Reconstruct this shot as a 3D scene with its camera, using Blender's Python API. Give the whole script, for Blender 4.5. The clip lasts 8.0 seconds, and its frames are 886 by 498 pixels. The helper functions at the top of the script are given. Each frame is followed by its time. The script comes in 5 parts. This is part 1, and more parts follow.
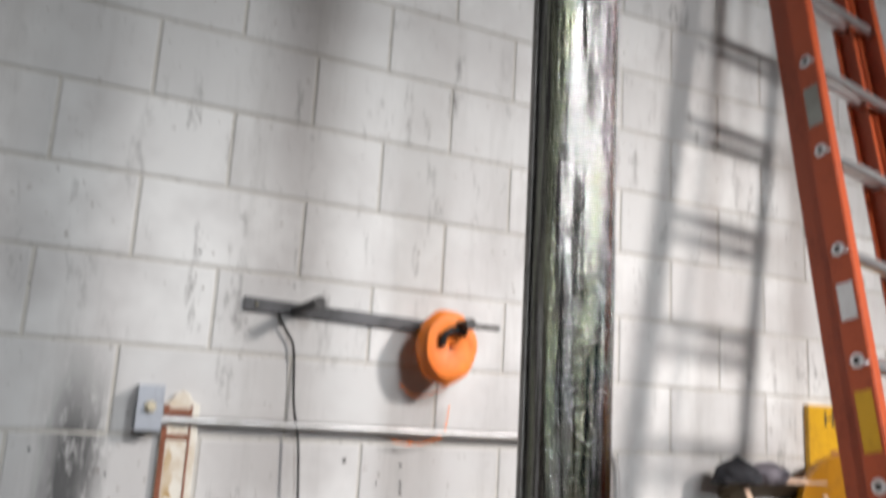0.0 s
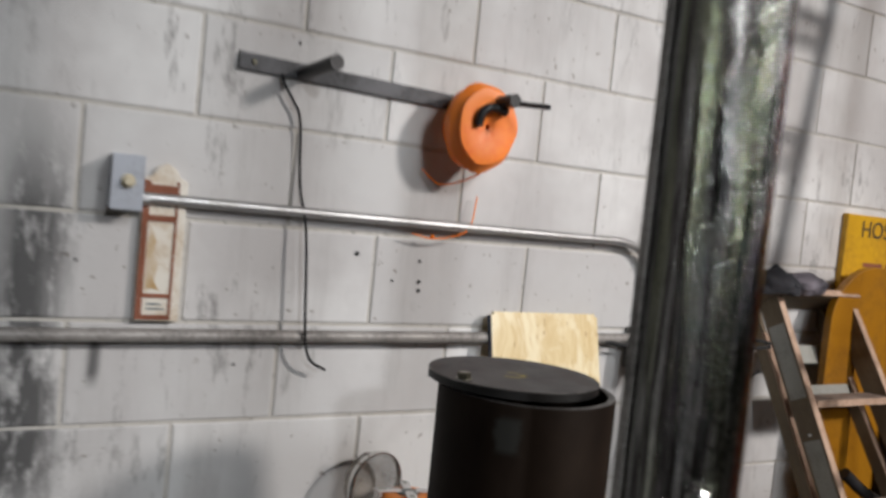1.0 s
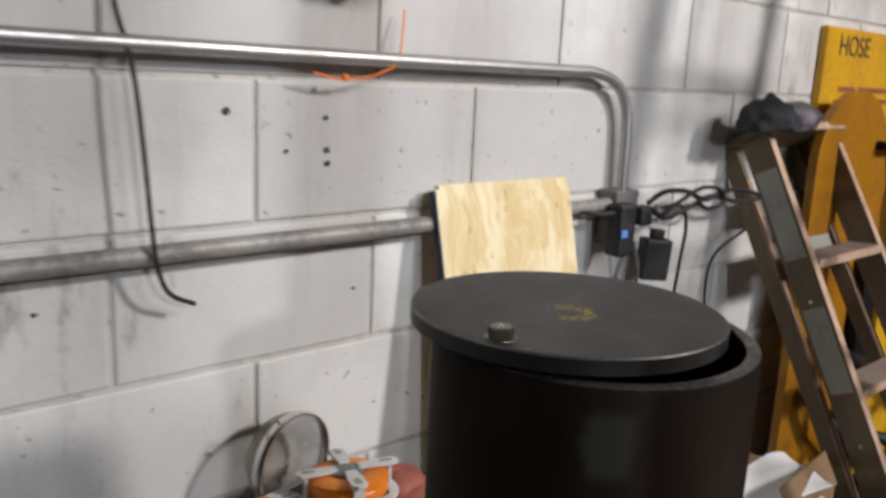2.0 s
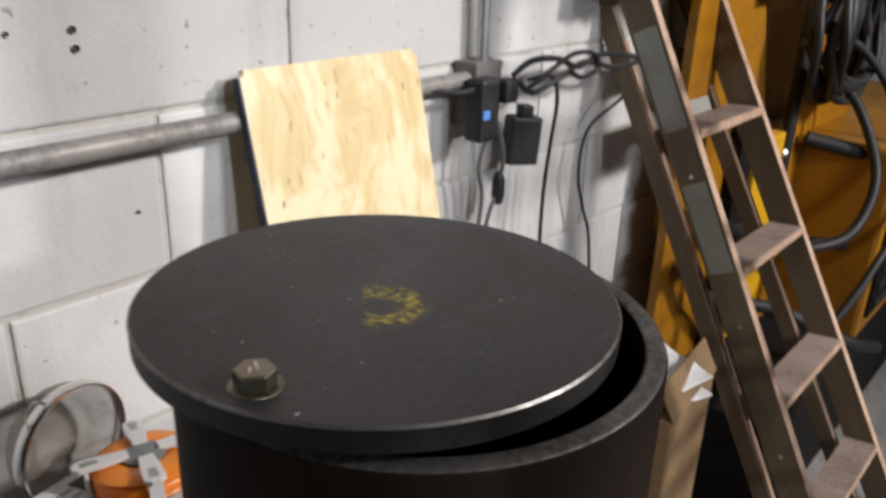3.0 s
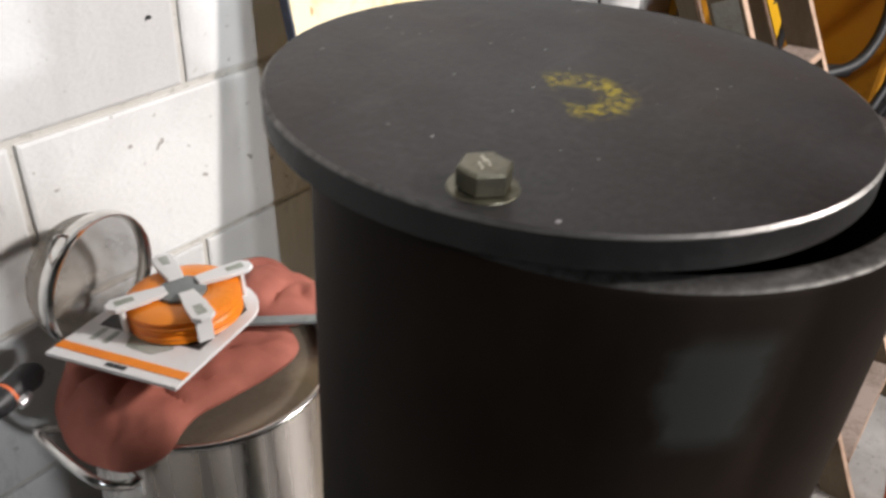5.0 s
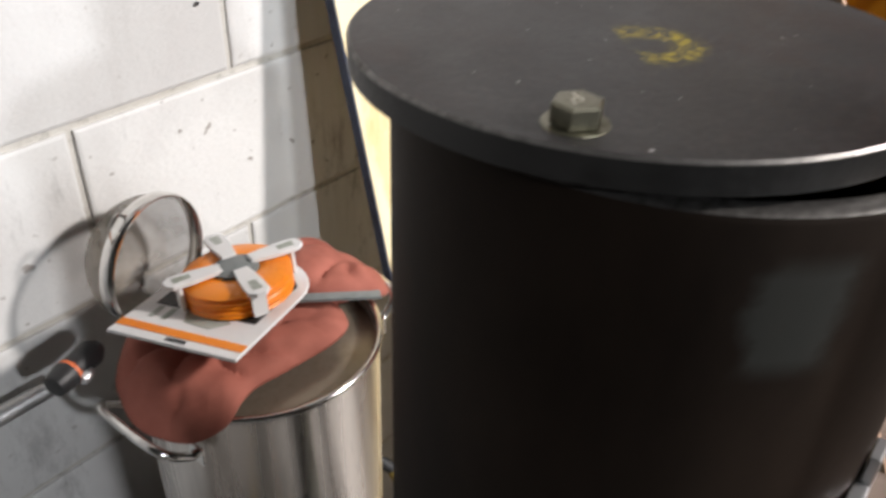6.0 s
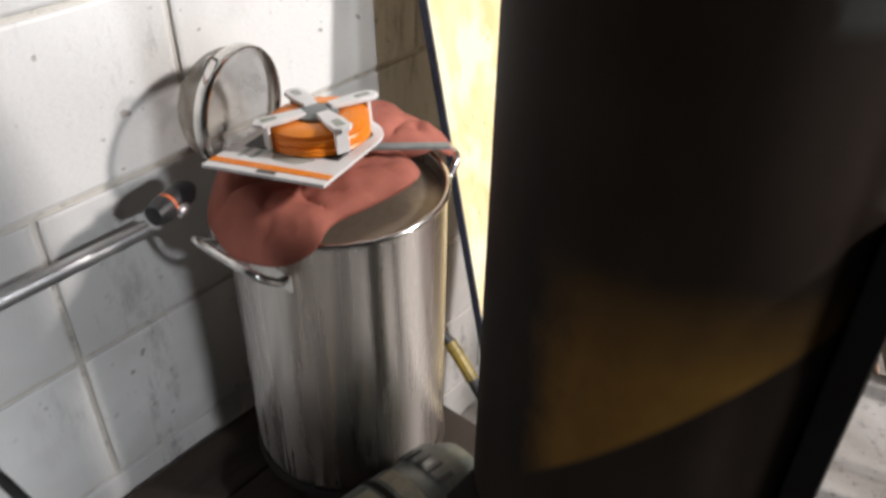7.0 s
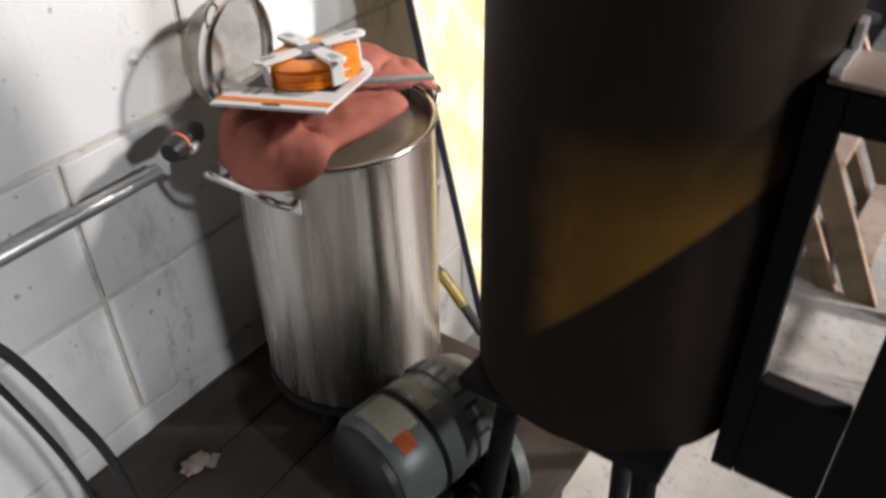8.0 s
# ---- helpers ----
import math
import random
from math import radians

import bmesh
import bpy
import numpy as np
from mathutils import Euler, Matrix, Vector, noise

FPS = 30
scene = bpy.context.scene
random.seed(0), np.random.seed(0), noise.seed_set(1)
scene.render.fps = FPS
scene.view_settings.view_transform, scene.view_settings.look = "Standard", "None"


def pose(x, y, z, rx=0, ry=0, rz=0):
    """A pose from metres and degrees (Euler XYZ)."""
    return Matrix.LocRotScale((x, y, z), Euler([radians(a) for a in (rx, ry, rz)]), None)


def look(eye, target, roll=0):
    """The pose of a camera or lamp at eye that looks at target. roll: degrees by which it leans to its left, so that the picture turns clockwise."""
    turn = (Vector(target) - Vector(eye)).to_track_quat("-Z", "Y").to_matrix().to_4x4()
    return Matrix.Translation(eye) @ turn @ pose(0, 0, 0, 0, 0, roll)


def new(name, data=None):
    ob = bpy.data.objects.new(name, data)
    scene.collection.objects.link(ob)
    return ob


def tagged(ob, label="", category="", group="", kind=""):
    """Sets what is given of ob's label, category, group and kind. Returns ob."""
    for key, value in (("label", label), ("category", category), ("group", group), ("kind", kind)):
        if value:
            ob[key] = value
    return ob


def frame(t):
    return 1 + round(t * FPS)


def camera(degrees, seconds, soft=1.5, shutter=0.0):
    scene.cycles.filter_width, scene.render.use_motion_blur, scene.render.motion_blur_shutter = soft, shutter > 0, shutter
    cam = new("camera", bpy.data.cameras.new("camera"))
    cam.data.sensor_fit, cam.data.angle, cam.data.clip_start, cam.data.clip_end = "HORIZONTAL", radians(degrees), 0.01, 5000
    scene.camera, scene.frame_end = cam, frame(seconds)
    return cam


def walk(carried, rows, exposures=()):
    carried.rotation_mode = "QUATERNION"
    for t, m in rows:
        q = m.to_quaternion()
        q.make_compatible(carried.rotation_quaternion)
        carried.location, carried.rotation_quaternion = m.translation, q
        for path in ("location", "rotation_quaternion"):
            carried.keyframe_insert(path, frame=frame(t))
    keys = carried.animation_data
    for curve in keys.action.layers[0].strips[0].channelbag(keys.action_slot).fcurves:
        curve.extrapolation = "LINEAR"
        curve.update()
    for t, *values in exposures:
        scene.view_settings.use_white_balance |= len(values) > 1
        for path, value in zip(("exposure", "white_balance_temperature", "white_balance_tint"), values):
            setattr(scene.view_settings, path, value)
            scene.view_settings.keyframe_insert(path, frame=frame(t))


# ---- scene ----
cam = camera(57.5, 8.0, soft=3.0, shutter=0.5)
PATH = [
    (0, (0.075, -2.014, 1.319), (0.904, -0.235, 1.704), 3.3),
    (0.2, (0.099, -2.0, 1.293), (0.936, -0.206, 1.537), 3.1),
    (0.4, (0.122, -1.983, 1.267), (0.967, -0.178, 1.437), 2.9),
    (0.5, (0.124, -1.939, 1.276), (0.982, -0.136, 1.385), 2.9),
    (0.8, (0.111, -1.806, 1.282), (1.003, -0.016, 1.243), 4.0),
    (1, (0.076, -1.633, 1.295), (1.047, 0.113, 1.19), 5.7),
    (1.2, (0.078, -1.474, 1.29), (1.155, 0.202, 1.117), 6.5),
    (2.3, (0.375, -0.931, 1.228), (1.709, 0.468, 0.712), 2.0),
    (2.5, (0.416, -0.897, 1.236), (1.812, 0.416, 0.666), 3.0),
    (3, (0.516, -0.873, 1.24), (1.935, 0.317, 0.485), 2.2),
    (3.5, (0.555, -0.802, 1.216), (1.944, 0.314, 0.307), 2.3),
    (4, (0.602, -0.727, 1.206), (1.948, 0.308, 0.148), 2.8),
    (4.5, (0.582, -0.73, 1.19), (1.941, 0.25, 0.098), 3.5),
    (4.7, (0.544, -0.738, 1.181), (1.904, 0.233, 0.083), 3.9),
    (5.8, (0.467, -0.741, 1.17), (1.813, 0.25, 0.073), 2.3),
    (6, (0.461, -0.734, 1.164), (1.791, 0.272, 0.059), 1.9),
    (6.5, (0.403, -0.724, 1.12), (1.711, 0.285, -0.007), 1.0),
    (7, (0.336, -0.77, 1.084), (1.6, 0.247, -0.085), 1.1),
    (7.5, (0.293, -0.832, 1.087), (1.524, 0.211, -0.096), 0.3),
    (8, (0.225, -0.814, 1.074), (1.519, 0.122, -0.13), -1.2),
]
walk(cam, [(t, look(eye, target, roll)) for t, eye, target, roll in PATH],
     exposures=[(0.0, -0.44), (0.3, -0.78), (0.6, -0.97), (1.2, -0.93), (2.3, -0.72), (3.0, -0.56), (3.5, -0.37), (4.5, -0.05), (5.8, -0.03), (7.0, 0.03), (7.5, 0.14), (8.0, 0.18)])

# ---- world and lamps ----
world = bpy.data.worlds.new("workshop_air")
scene.world = world
world.use_nodes = True
world.node_tree.nodes["Background"].inputs[0].default_value = (0.75, 0.85, 1.0, 1)
world.node_tree.nodes["Background"].inputs[1].default_value = 0.006


def work_light(x, y, z, target, watts, radius, cone, colour):
    """A shaded workshop lamp: a cone of light with a soft border."""
    data = bpy.data.lights.new("work_light", "SPOT")
    data.energy, data.color, data.shadow_soft_size = watts, colour, radius
    data.spot_size, data.spot_blend = radians(cone), 1.0
    ob = new("work_light", data)
    ob.matrix_world = look((x, y, z), target)
    return ob


work_light(3.15, -3.9, 3.2, (1.75, 0.0, 0.38), 1200, 0.22, 64, (1.0, 0.935, 0.905))
work_light(0.20, -4.4, 2.5, (1.05, 0.0, 0.40), 330, 0.10, 54, (0.92, 0.95, 1.0))
data = bpy.data.lights.new("high_bay_light", "AREA")
data.shape, data.size, data.energy, data.color = "DISK", 0.9, 165, (0.94, 0.97, 1.0)
new("high_bay_light", data).matrix_world = look((1.5, -4.6, 3.6), (0.9, -0.2, 0.2))


# ---- materials ----
def material(name):
    m = bpy.data.materials.new(name)
    m.use_nodes = True
    return m, m.node_tree, m.node_tree.nodes["Principled BSDF"]


def noise_tex(tree, vector, scale, detail=4.0, rough=0.55, stretch=None):
    n = tree.nodes.new("ShaderNodeTexNoise")
    n.inputs["Scale"].default_value, n.inputs["Detail"].default_value, n.inputs["Roughness"].default_value = scale, detail, rough
    if stretch:
        mp = tree.nodes.new("ShaderNodeMapping")
        mp.inputs["Scale"].default_value = stretch
        tree.links.new(vector, mp.inputs["Vector"])
        vector = mp.outputs[0]
    tree.links.new(vector, n.inputs["Vector"])
    return n.outputs["Fac"]


def ramp(tree, fac, a, b, ca=(0, 0, 0, 1), cb=(1, 1, 1, 1)):
    r = tree.nodes.new("ShaderNodeValToRGB")
    e = r.color_ramp.elements
    e[0].position, e[0].color, e[1].position, e[1].color = a, ca, b, cb
    tree.links.new(fac, r.inputs[0])
    return r.outputs[0]


def mix(tree, fac, a, b, kind="MIX"):
    n = tree.nodes.new("ShaderNodeMix")
    n.data_type, n.blend_type = "RGBA", kind
    for socket, value in ((n.inputs[0], fac), (n.inputs[6], a), (n.inputs[7], b)):
        if isinstance(value, (int, float)):
            socket.default_value = value
        elif isinstance(value, tuple):
            socket.default_value = (*value[:3], 1)
        else:
            tree.links.new(value, socket)
    return n.outputs[2]


def calc(tree, kind, a, b=0.0, clamp=False):
    n = tree.nodes.new("ShaderNodeMath")
    n.operation, n.use_clamp = kind, clamp
    for socket, value in ((n.inputs[0], a), (n.inputs[1], b)):
        if isinstance(value, (int, float)):
            socket.default_value = value
        else:
            tree.links.new(value, socket)
    return n.outputs[0]


def bump(tree, bsdf, height, strength, distance=0.002):
    n = tree.nodes.new("ShaderNodeBump")
    n.inputs["Strength"].default_value, n.inputs["Distance"].default_value = strength, distance
    tree.links.new(height, n.inputs["Height"])
    tree.links.new(n.outputs[0], bsdf.inputs["Normal"])


def position(tree):
    return tree.nodes.new("ShaderNodeNewGeometry").outputs["Position"]


def local(tree):
    return tree.nodes.new("ShaderNodeTexCoord").outputs["Object"]


def plain(name, colour, rough=0.5, metal=0.0, wear=None, scale=30.0, amount=0.5, relief=0.15, rough_to=None, stretch=None):
    """A worn surface: a base colour, a wear colour in patches at two scales, and fine relief."""
    m, tree, bsdf = material(name)
    co = local(tree)
    big = noise_tex(tree, co, scale * 0.25, 5, 0.6, stretch)
    fine = noise_tex(tree, co, scale * 4, 6, 0.65, stretch)
    wear = wear or tuple(c * 0.6 for c in colour)
    mask = ramp(tree, calc(tree, "ADD", calc(tree, "MULTIPLY", big, 0.65), calc(tree, "MULTIPLY", fine, 0.35)), 0.62 - 0.3 * amount, 0.75 - 0.15 * amount)
    tree.links.new(mix(tree, mask, colour, wear), bsdf.inputs["Base Color"])
    bsdf.inputs["Metallic"].default_value = metal
    lo, hi = rough, rough_to if rough_to is not None else min(1.0, rough + 0.2)
    tree.links.new(ramp(tree, mask, 0.0, 1.0, (lo, lo, lo, 1), (hi, hi, hi, 1)), bsdf.inputs["Roughness"])
    bump(tree, bsdf, fine, relief)
    return m


def block_paint():
    """Old grey-white wall paint over concrete block, stained and dusty."""
    m, tree, bsdf = material("painted_block")
    co = position(tree)
    rnd = tree.nodes.new("ShaderNodeObjectInfo").outputs["Random"]
    tint = mix(tree, rnd, (0.54, 0.535, 0.525), (0.72, 0.715, 0.70))
    cloud = noise_tex(tree, co, 2.2, 4, 0.6)
    tint = mix(tree, ramp(tree, cloud, 0.42, 0.62), tint, (0.50, 0.485, 0.475))
    # vertical runs of dirt
    runs = noise_tex(tree, co, 1.0, 6, 0.7, (7.0, 1.0, 0.9))
    tint = mix(tree, calc(tree, "MULTIPLY", ramp(tree, runs, 0.52, 0.70), 0.36), tint, (0.30, 0.285, 0.27))
    smudge = calc(tree, "MULTIPLY", ramp(tree, noise_tex(tree, co, 3.0, 6, 0.75, (4.0, 1.0, 1.2)), 0.56, 0.66), ramp(tree, noise_tex(tree, co, 1.3, 2, 0.5), 0.42, 0.56))
    tint = mix(tree, calc(tree, "MULTIPLY", smudge, 0.7), tint, (0.13, 0.12, 0.115))
    # scattered chips and specks
    specks = noise_tex(tree, co, 55, 2, 0.5)
    where = noise_tex(tree, co, 5, 3, 0.6)
    chip = calc(tree, "MULTIPLY", ramp(tree, specks, 0.665, 0.71), ramp(tree, where, 0.46, 0.54))
    tint = mix(tree, calc(tree, "MULTIPLY", chip, 0.75), tint, (0.22, 0.19, 0.165))
    # soot run low down near the end of the lower pipe
    sep = tree.nodes.new("ShaderNodeSeparateXYZ")
    tree.links.new(co, sep.inputs[0])
    across = calc(tree, "ABSOLUTE", calc(tree, "SUBTRACT", sep.outputs[0], 0.13))
    band = ramp(tree, calc(tree, "ADD", across, calc(tree, "MULTIPLY", calc(tree, "SUBTRACT", runs, 0.5), 0.2)), 0.020, 0.085, (1, 1, 1, 1), (0, 0, 0, 1))
    low = ramp(tree, calc(tree, "ABSOLUTE", calc(tree, "SUBTRACT", sep.outputs[2], 0.98)), 0.24, 0.46, (1, 1, 1, 1), (0, 0, 0, 1))
    soot = calc(tree, "MULTIPLY", calc(tree, "MULTIPLY", band, low), ramp(tree, noise_tex(tree, co, 7, 6, 0.75, (2.4, 1.0, 0.7)), 0.38, 0.50))
    tint = mix(tree, calc(tree, "MULTIPLY", soot, 0.93), tint, (0.055, 0.054, 0.054))
    # a short drip below the pipe
    drip_x = ramp(tree, calc(tree, "ADD", calc(tree, "ABSOLUTE", calc(tree, "SUBTRACT", sep.outputs[0], 0.252)), calc(tree, "MULTIPLY", calc(tree, "SUBTRACT", runs, 0.5), 0.06)), 0.006, 0.020, (1, 1, 1, 1), (0, 0, 0, 1))
    drip_z = ramp(tree, calc(tree, "ABSOLUTE", calc(tree, "SUBTRACT", sep.outputs[2], 0.945)), 0.03, 0.065, (1, 1, 1, 1), (0, 0, 0, 1))
    tint = mix(tree, calc(tree, "MULTIPLY", calc(tree, "MULTIPLY", drip_x, drip_z), 0.85), tint, (0.045, 0.044, 0.044))
    tree.links.new(tint, bsdf.inputs["Base Color"])
    bsdf.inputs["Roughness"].default_value = 0.62
    bump(tree, bsdf, calc(tree, "ADD", noise_tex(tree, co, 180, 5, 0.7), calc(tree, "MULTIPLY", noise_tex(tree, co, 26, 4, 0.6), 1.2)), 0.35, 0.0025)
    return m


def concrete(name, a, b):
    m, tree, bsdf = material(name)
    co = position(tree)
    tint = mix(tree, ramp(tree, noise_tex(tree, co, 3.5, 6, 0.7), 0.35, 0.65), a, b)
    tint = mix(tree, ramp(tree, noise_tex(tree, co, 60, 4, 0.7), 0.55, 0.75), tint, tuple(c * 0.45 for c in a))
    tree.links.new(tint, bsdf.inputs["Base Color"])
    bsdf.inputs["Roughness"].default_value = 0.7
    bump(tree, bsdf, noise_tex(tree, co, 90, 6, 0.7), 0.3, 0.003)
    return m


def plywood_face():
    m, tree, bsdf = material("pine_plywood")
    co = local(tree)
    warp = tree.nodes.new("ShaderNodeVectorMath")
    warp.operation = "ADD"
    bend = tree.nodes.new("ShaderNodeTexNoise")
    bend.inputs["Scale"].default_value = 5.0
    tree.links.new(co, bend.inputs["Vector"])
    scaled = tree.nodes.new("ShaderNodeVectorMath")
    scaled.operation = "SCALE"
    scaled.inputs["Scale"].default_value = 0.16
    tree.links.new(bend.outputs["Color"], scaled.inputs[0])
    tree.links.new(co, warp.inputs[0])
    tree.links.new(scaled.outputs[0], warp.inputs[1])
    grain = noise_tex(tree, warp.outputs[0], 5.0, 6, 0.7, (9.0, 3.0, 1.3))
    figure = noise_tex(tree, warp.outputs[0], 11, 4, 0.6, (1.6, 1.0, 0.8))
    tint = mix(tree, ramp(tree, grain, 0.40, 0.64), (0.74, 0.60, 0.34), (0.64, 0.48, 0.235))
    tint = mix(tree, calc(tree, "MULTIPLY", ramp(tree, figure, 0.46, 0.58), 0.8), tint, (0.84, 0.74, 0.50))
    fleck = calc(tree, "MULTIPLY", ramp(tree, noise_tex(tree, co, 34, 2, 0.4, (2.6, 1.0, 0.9)), 0.66, 0.72), ramp(tree, noise_tex(tree, co, 6, 3, 0.5), 0.42, 0.58))
    tint = mix(tree, calc(tree, "MULTIPLY", fleck, 0.8), tint, (0.36, 0.21, 0.09))
    tree.links.new(tint, bsdf.inputs["Base Color"])
    bsdf.inputs["Roughness"].default_value = 0.38
    bump(tree, bsdf, grain, 0.12)
    return m


def lid_steel():
    """Dark mill-scale steel with scratches, specks and a smear of yellow paint stick."""
    m, tree, bsdf = material("dark_lid_steel")
    co = local(tree)
    cloud = noise_tex(tree, co, 14, 5, 0.6)
    tint = mix(tree, ramp(tree, cloud, 0.35, 0.7), (0.020, 0.019, 0.0195), (0.034, 0.031, 0.031))
    fine = noise_tex(tree, co, 210, 5, 0.75)
    tint = mix(tree, calc(tree, "MULTIPLY", ramp(tree, fine, 0.42, 0.66), 0.6), tint, (0.050, 0.047, 0.046))
    scuff = calc(tree, "MULTIPLY", ramp(tree, noise_tex(tree, co, 70, 4, 0.7, (0.5, 1.6, 1.0)), 0.60, 0.72), ramp(tree, noise_tex(tree, co, 11, 3, 0.6), 0.45, 0.6))
    tint = mix(tree, calc(tree, "MULTIPLY", scuff, 0.4), tint, (0.10, 0.098, 0.095))
    tint = mix(tree, calc(tree, "MULTIPLY", ramp(tree, noise_tex(tree, co, 16, 4, 0.6, (1.0, 0.6, 1.0)), 0.56, 0.68), 0.5), tint, (0.040, 0.026, 0.022))
    rub = noise_tex(tree, co, 30, 4, 0.6, (0.35, 2.0, 1.0))
    tint = mix(tree, calc(tree, "MULTIPLY", ramp(tree, rub, 0.6, 0.8), 0.35), tint, (0.07, 0.068, 0.068))
    speck = ramp(tree, noise_tex(tree, co, 260, 1, 0.3), 0.785, 0.80)
    tint = mix(tree, speck, tint, (0.35, 0.34, 0.34))
    sep = tree.nodes.new("ShaderNodeSeparateXYZ")
    tree.links.new(co, sep.inputs[0])
    # a hooked stroke: part of a small ring, broken up
    dx, dy = calc(tree, "SUBTRACT", sep.outputs[0], -0.013), calc(tree, "SUBTRACT", sep.outputs[1], -0.012)
    far = calc(tree, "SQRT", calc(tree, "ADD", calc(tree, "MULTIPLY", dx, dx), calc(tree, "MULTIPLY", dy, dy)))
    ring = ramp(tree, calc(tree, "ABSOLUTE", calc(tree, "SUBTRACT", far, 0.0185)), 0.003, 0.010, (1, 1, 1, 1), (0, 0, 0, 1))
    side = ramp(tree, calc(tree, "ADD", calc(tree, "SUBTRACT", calc(tree, "MULTIPLY", dx, 0.72), calc(tree, "MULTIPLY", dy, 0.69)), 0.010), 0.0, 0.004)
    dust = ramp(tree, noise_tex(tree, co, 130, 5, 0.8), 0.46, 0.58)
    smear = calc(tree, "MULTIPLY", calc(tree, "MULTIPLY", ring, side), dust)
    tint = mix(tree, calc(tree, "MULTIPLY", smear, 0.9), tint, (0.42, 0.33, 0.02))
    tree.links.new(tint, bsdf.inputs["Base Color"])
    tree.links.new(ramp(tree, cloud, 0.3, 0.7, (0.42, 0.42, 0.42, 1), (0.58, 0.58, 0.58, 1)), bsdf.inputs["Roughness"])
    bsdf.inputs["Metallic"].default_value = 0.25
    bump(tree, bsdf, noise_tex(tree, co, 190, 5, 0.7), 0.25, 0.0008)
    return m


def drum_steel():
    """Dark brown-black pipe wall with a rusty patch low down, cut off by a painted shadow edge."""
    m, tree, bsdf = material("dark_pipe_steel")
    co = local(tree)
    cloud = noise_tex(tree, co, 9, 5, 0.6, (1, 1, 0.5))
    tint = mix(tree, ramp(tree, cloud, 0.35, 0.7), (0.0075, 0.0050, 0.0038), (0.0185, 0.0125, 0.0090))
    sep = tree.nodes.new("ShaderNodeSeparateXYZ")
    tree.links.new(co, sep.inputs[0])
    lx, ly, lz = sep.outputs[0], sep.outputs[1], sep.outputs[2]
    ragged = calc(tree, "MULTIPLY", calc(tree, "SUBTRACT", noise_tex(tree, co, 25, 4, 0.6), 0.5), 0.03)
    # diagonal lower edge paints the border of a cast shadow into the colour
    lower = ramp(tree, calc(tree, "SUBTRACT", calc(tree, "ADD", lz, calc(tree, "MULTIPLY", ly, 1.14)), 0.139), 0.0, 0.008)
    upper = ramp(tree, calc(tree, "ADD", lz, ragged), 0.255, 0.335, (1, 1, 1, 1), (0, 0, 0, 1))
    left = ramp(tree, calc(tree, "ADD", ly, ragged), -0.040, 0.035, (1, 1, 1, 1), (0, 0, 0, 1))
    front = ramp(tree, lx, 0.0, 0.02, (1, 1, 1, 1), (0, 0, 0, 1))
    # so the rust colour fills only the lit area above that border
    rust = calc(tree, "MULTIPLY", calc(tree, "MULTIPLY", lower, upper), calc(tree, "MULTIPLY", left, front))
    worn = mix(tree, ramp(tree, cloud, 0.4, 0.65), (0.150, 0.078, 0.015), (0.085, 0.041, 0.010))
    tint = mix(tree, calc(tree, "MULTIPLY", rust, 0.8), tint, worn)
    # a pale greyish patch under the rim
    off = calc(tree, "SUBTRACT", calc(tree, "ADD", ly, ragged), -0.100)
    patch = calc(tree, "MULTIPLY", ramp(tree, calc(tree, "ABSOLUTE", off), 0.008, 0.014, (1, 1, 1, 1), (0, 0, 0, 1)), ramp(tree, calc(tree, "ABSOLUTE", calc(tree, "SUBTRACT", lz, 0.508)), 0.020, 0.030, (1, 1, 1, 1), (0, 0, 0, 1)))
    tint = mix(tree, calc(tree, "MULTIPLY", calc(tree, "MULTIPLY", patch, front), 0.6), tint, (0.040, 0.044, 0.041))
    tree.links.new(tint, bsdf.inputs["Base Color"])
    bsdf.inputs["Roughness"].default_value = 0.6
    bsdf.inputs["Specular IOR Level"].default_value = 0.10
    bsdf.inputs["Specular Tint"].default_value = (1.0, 0.86, 0.75, 1)
    bump(tree, bsdf, noise_tex(tree, co, 120, 4, 0.6), 0.15, 0.001)
    return m


def brushed(name, colour, rough, streak):
    m, tree, bsdf = material(name)
    co = local(tree)
    lines = noise_tex(tree, co, 8, 5, 0.65, streak)
    tree.links.new(mix(tree, ramp(tree, lines, 0.35, 0.7), colour, tuple(c * 0.72 for c in colour)), bsdf.inputs["Base Color"])
    tree.links.new(ramp(tree, lines, 0.3, 0.75, (rough, rough, rough, 1), (rough + 0.14, rough + 0.14, rough + 0.14, 1)), bsdf.inputs["Roughness"])
    bsdf.inputs["Metallic"].default_value = 1.0
    bump(tree, bsdf, lines, 0.08, 0.002)
    return m


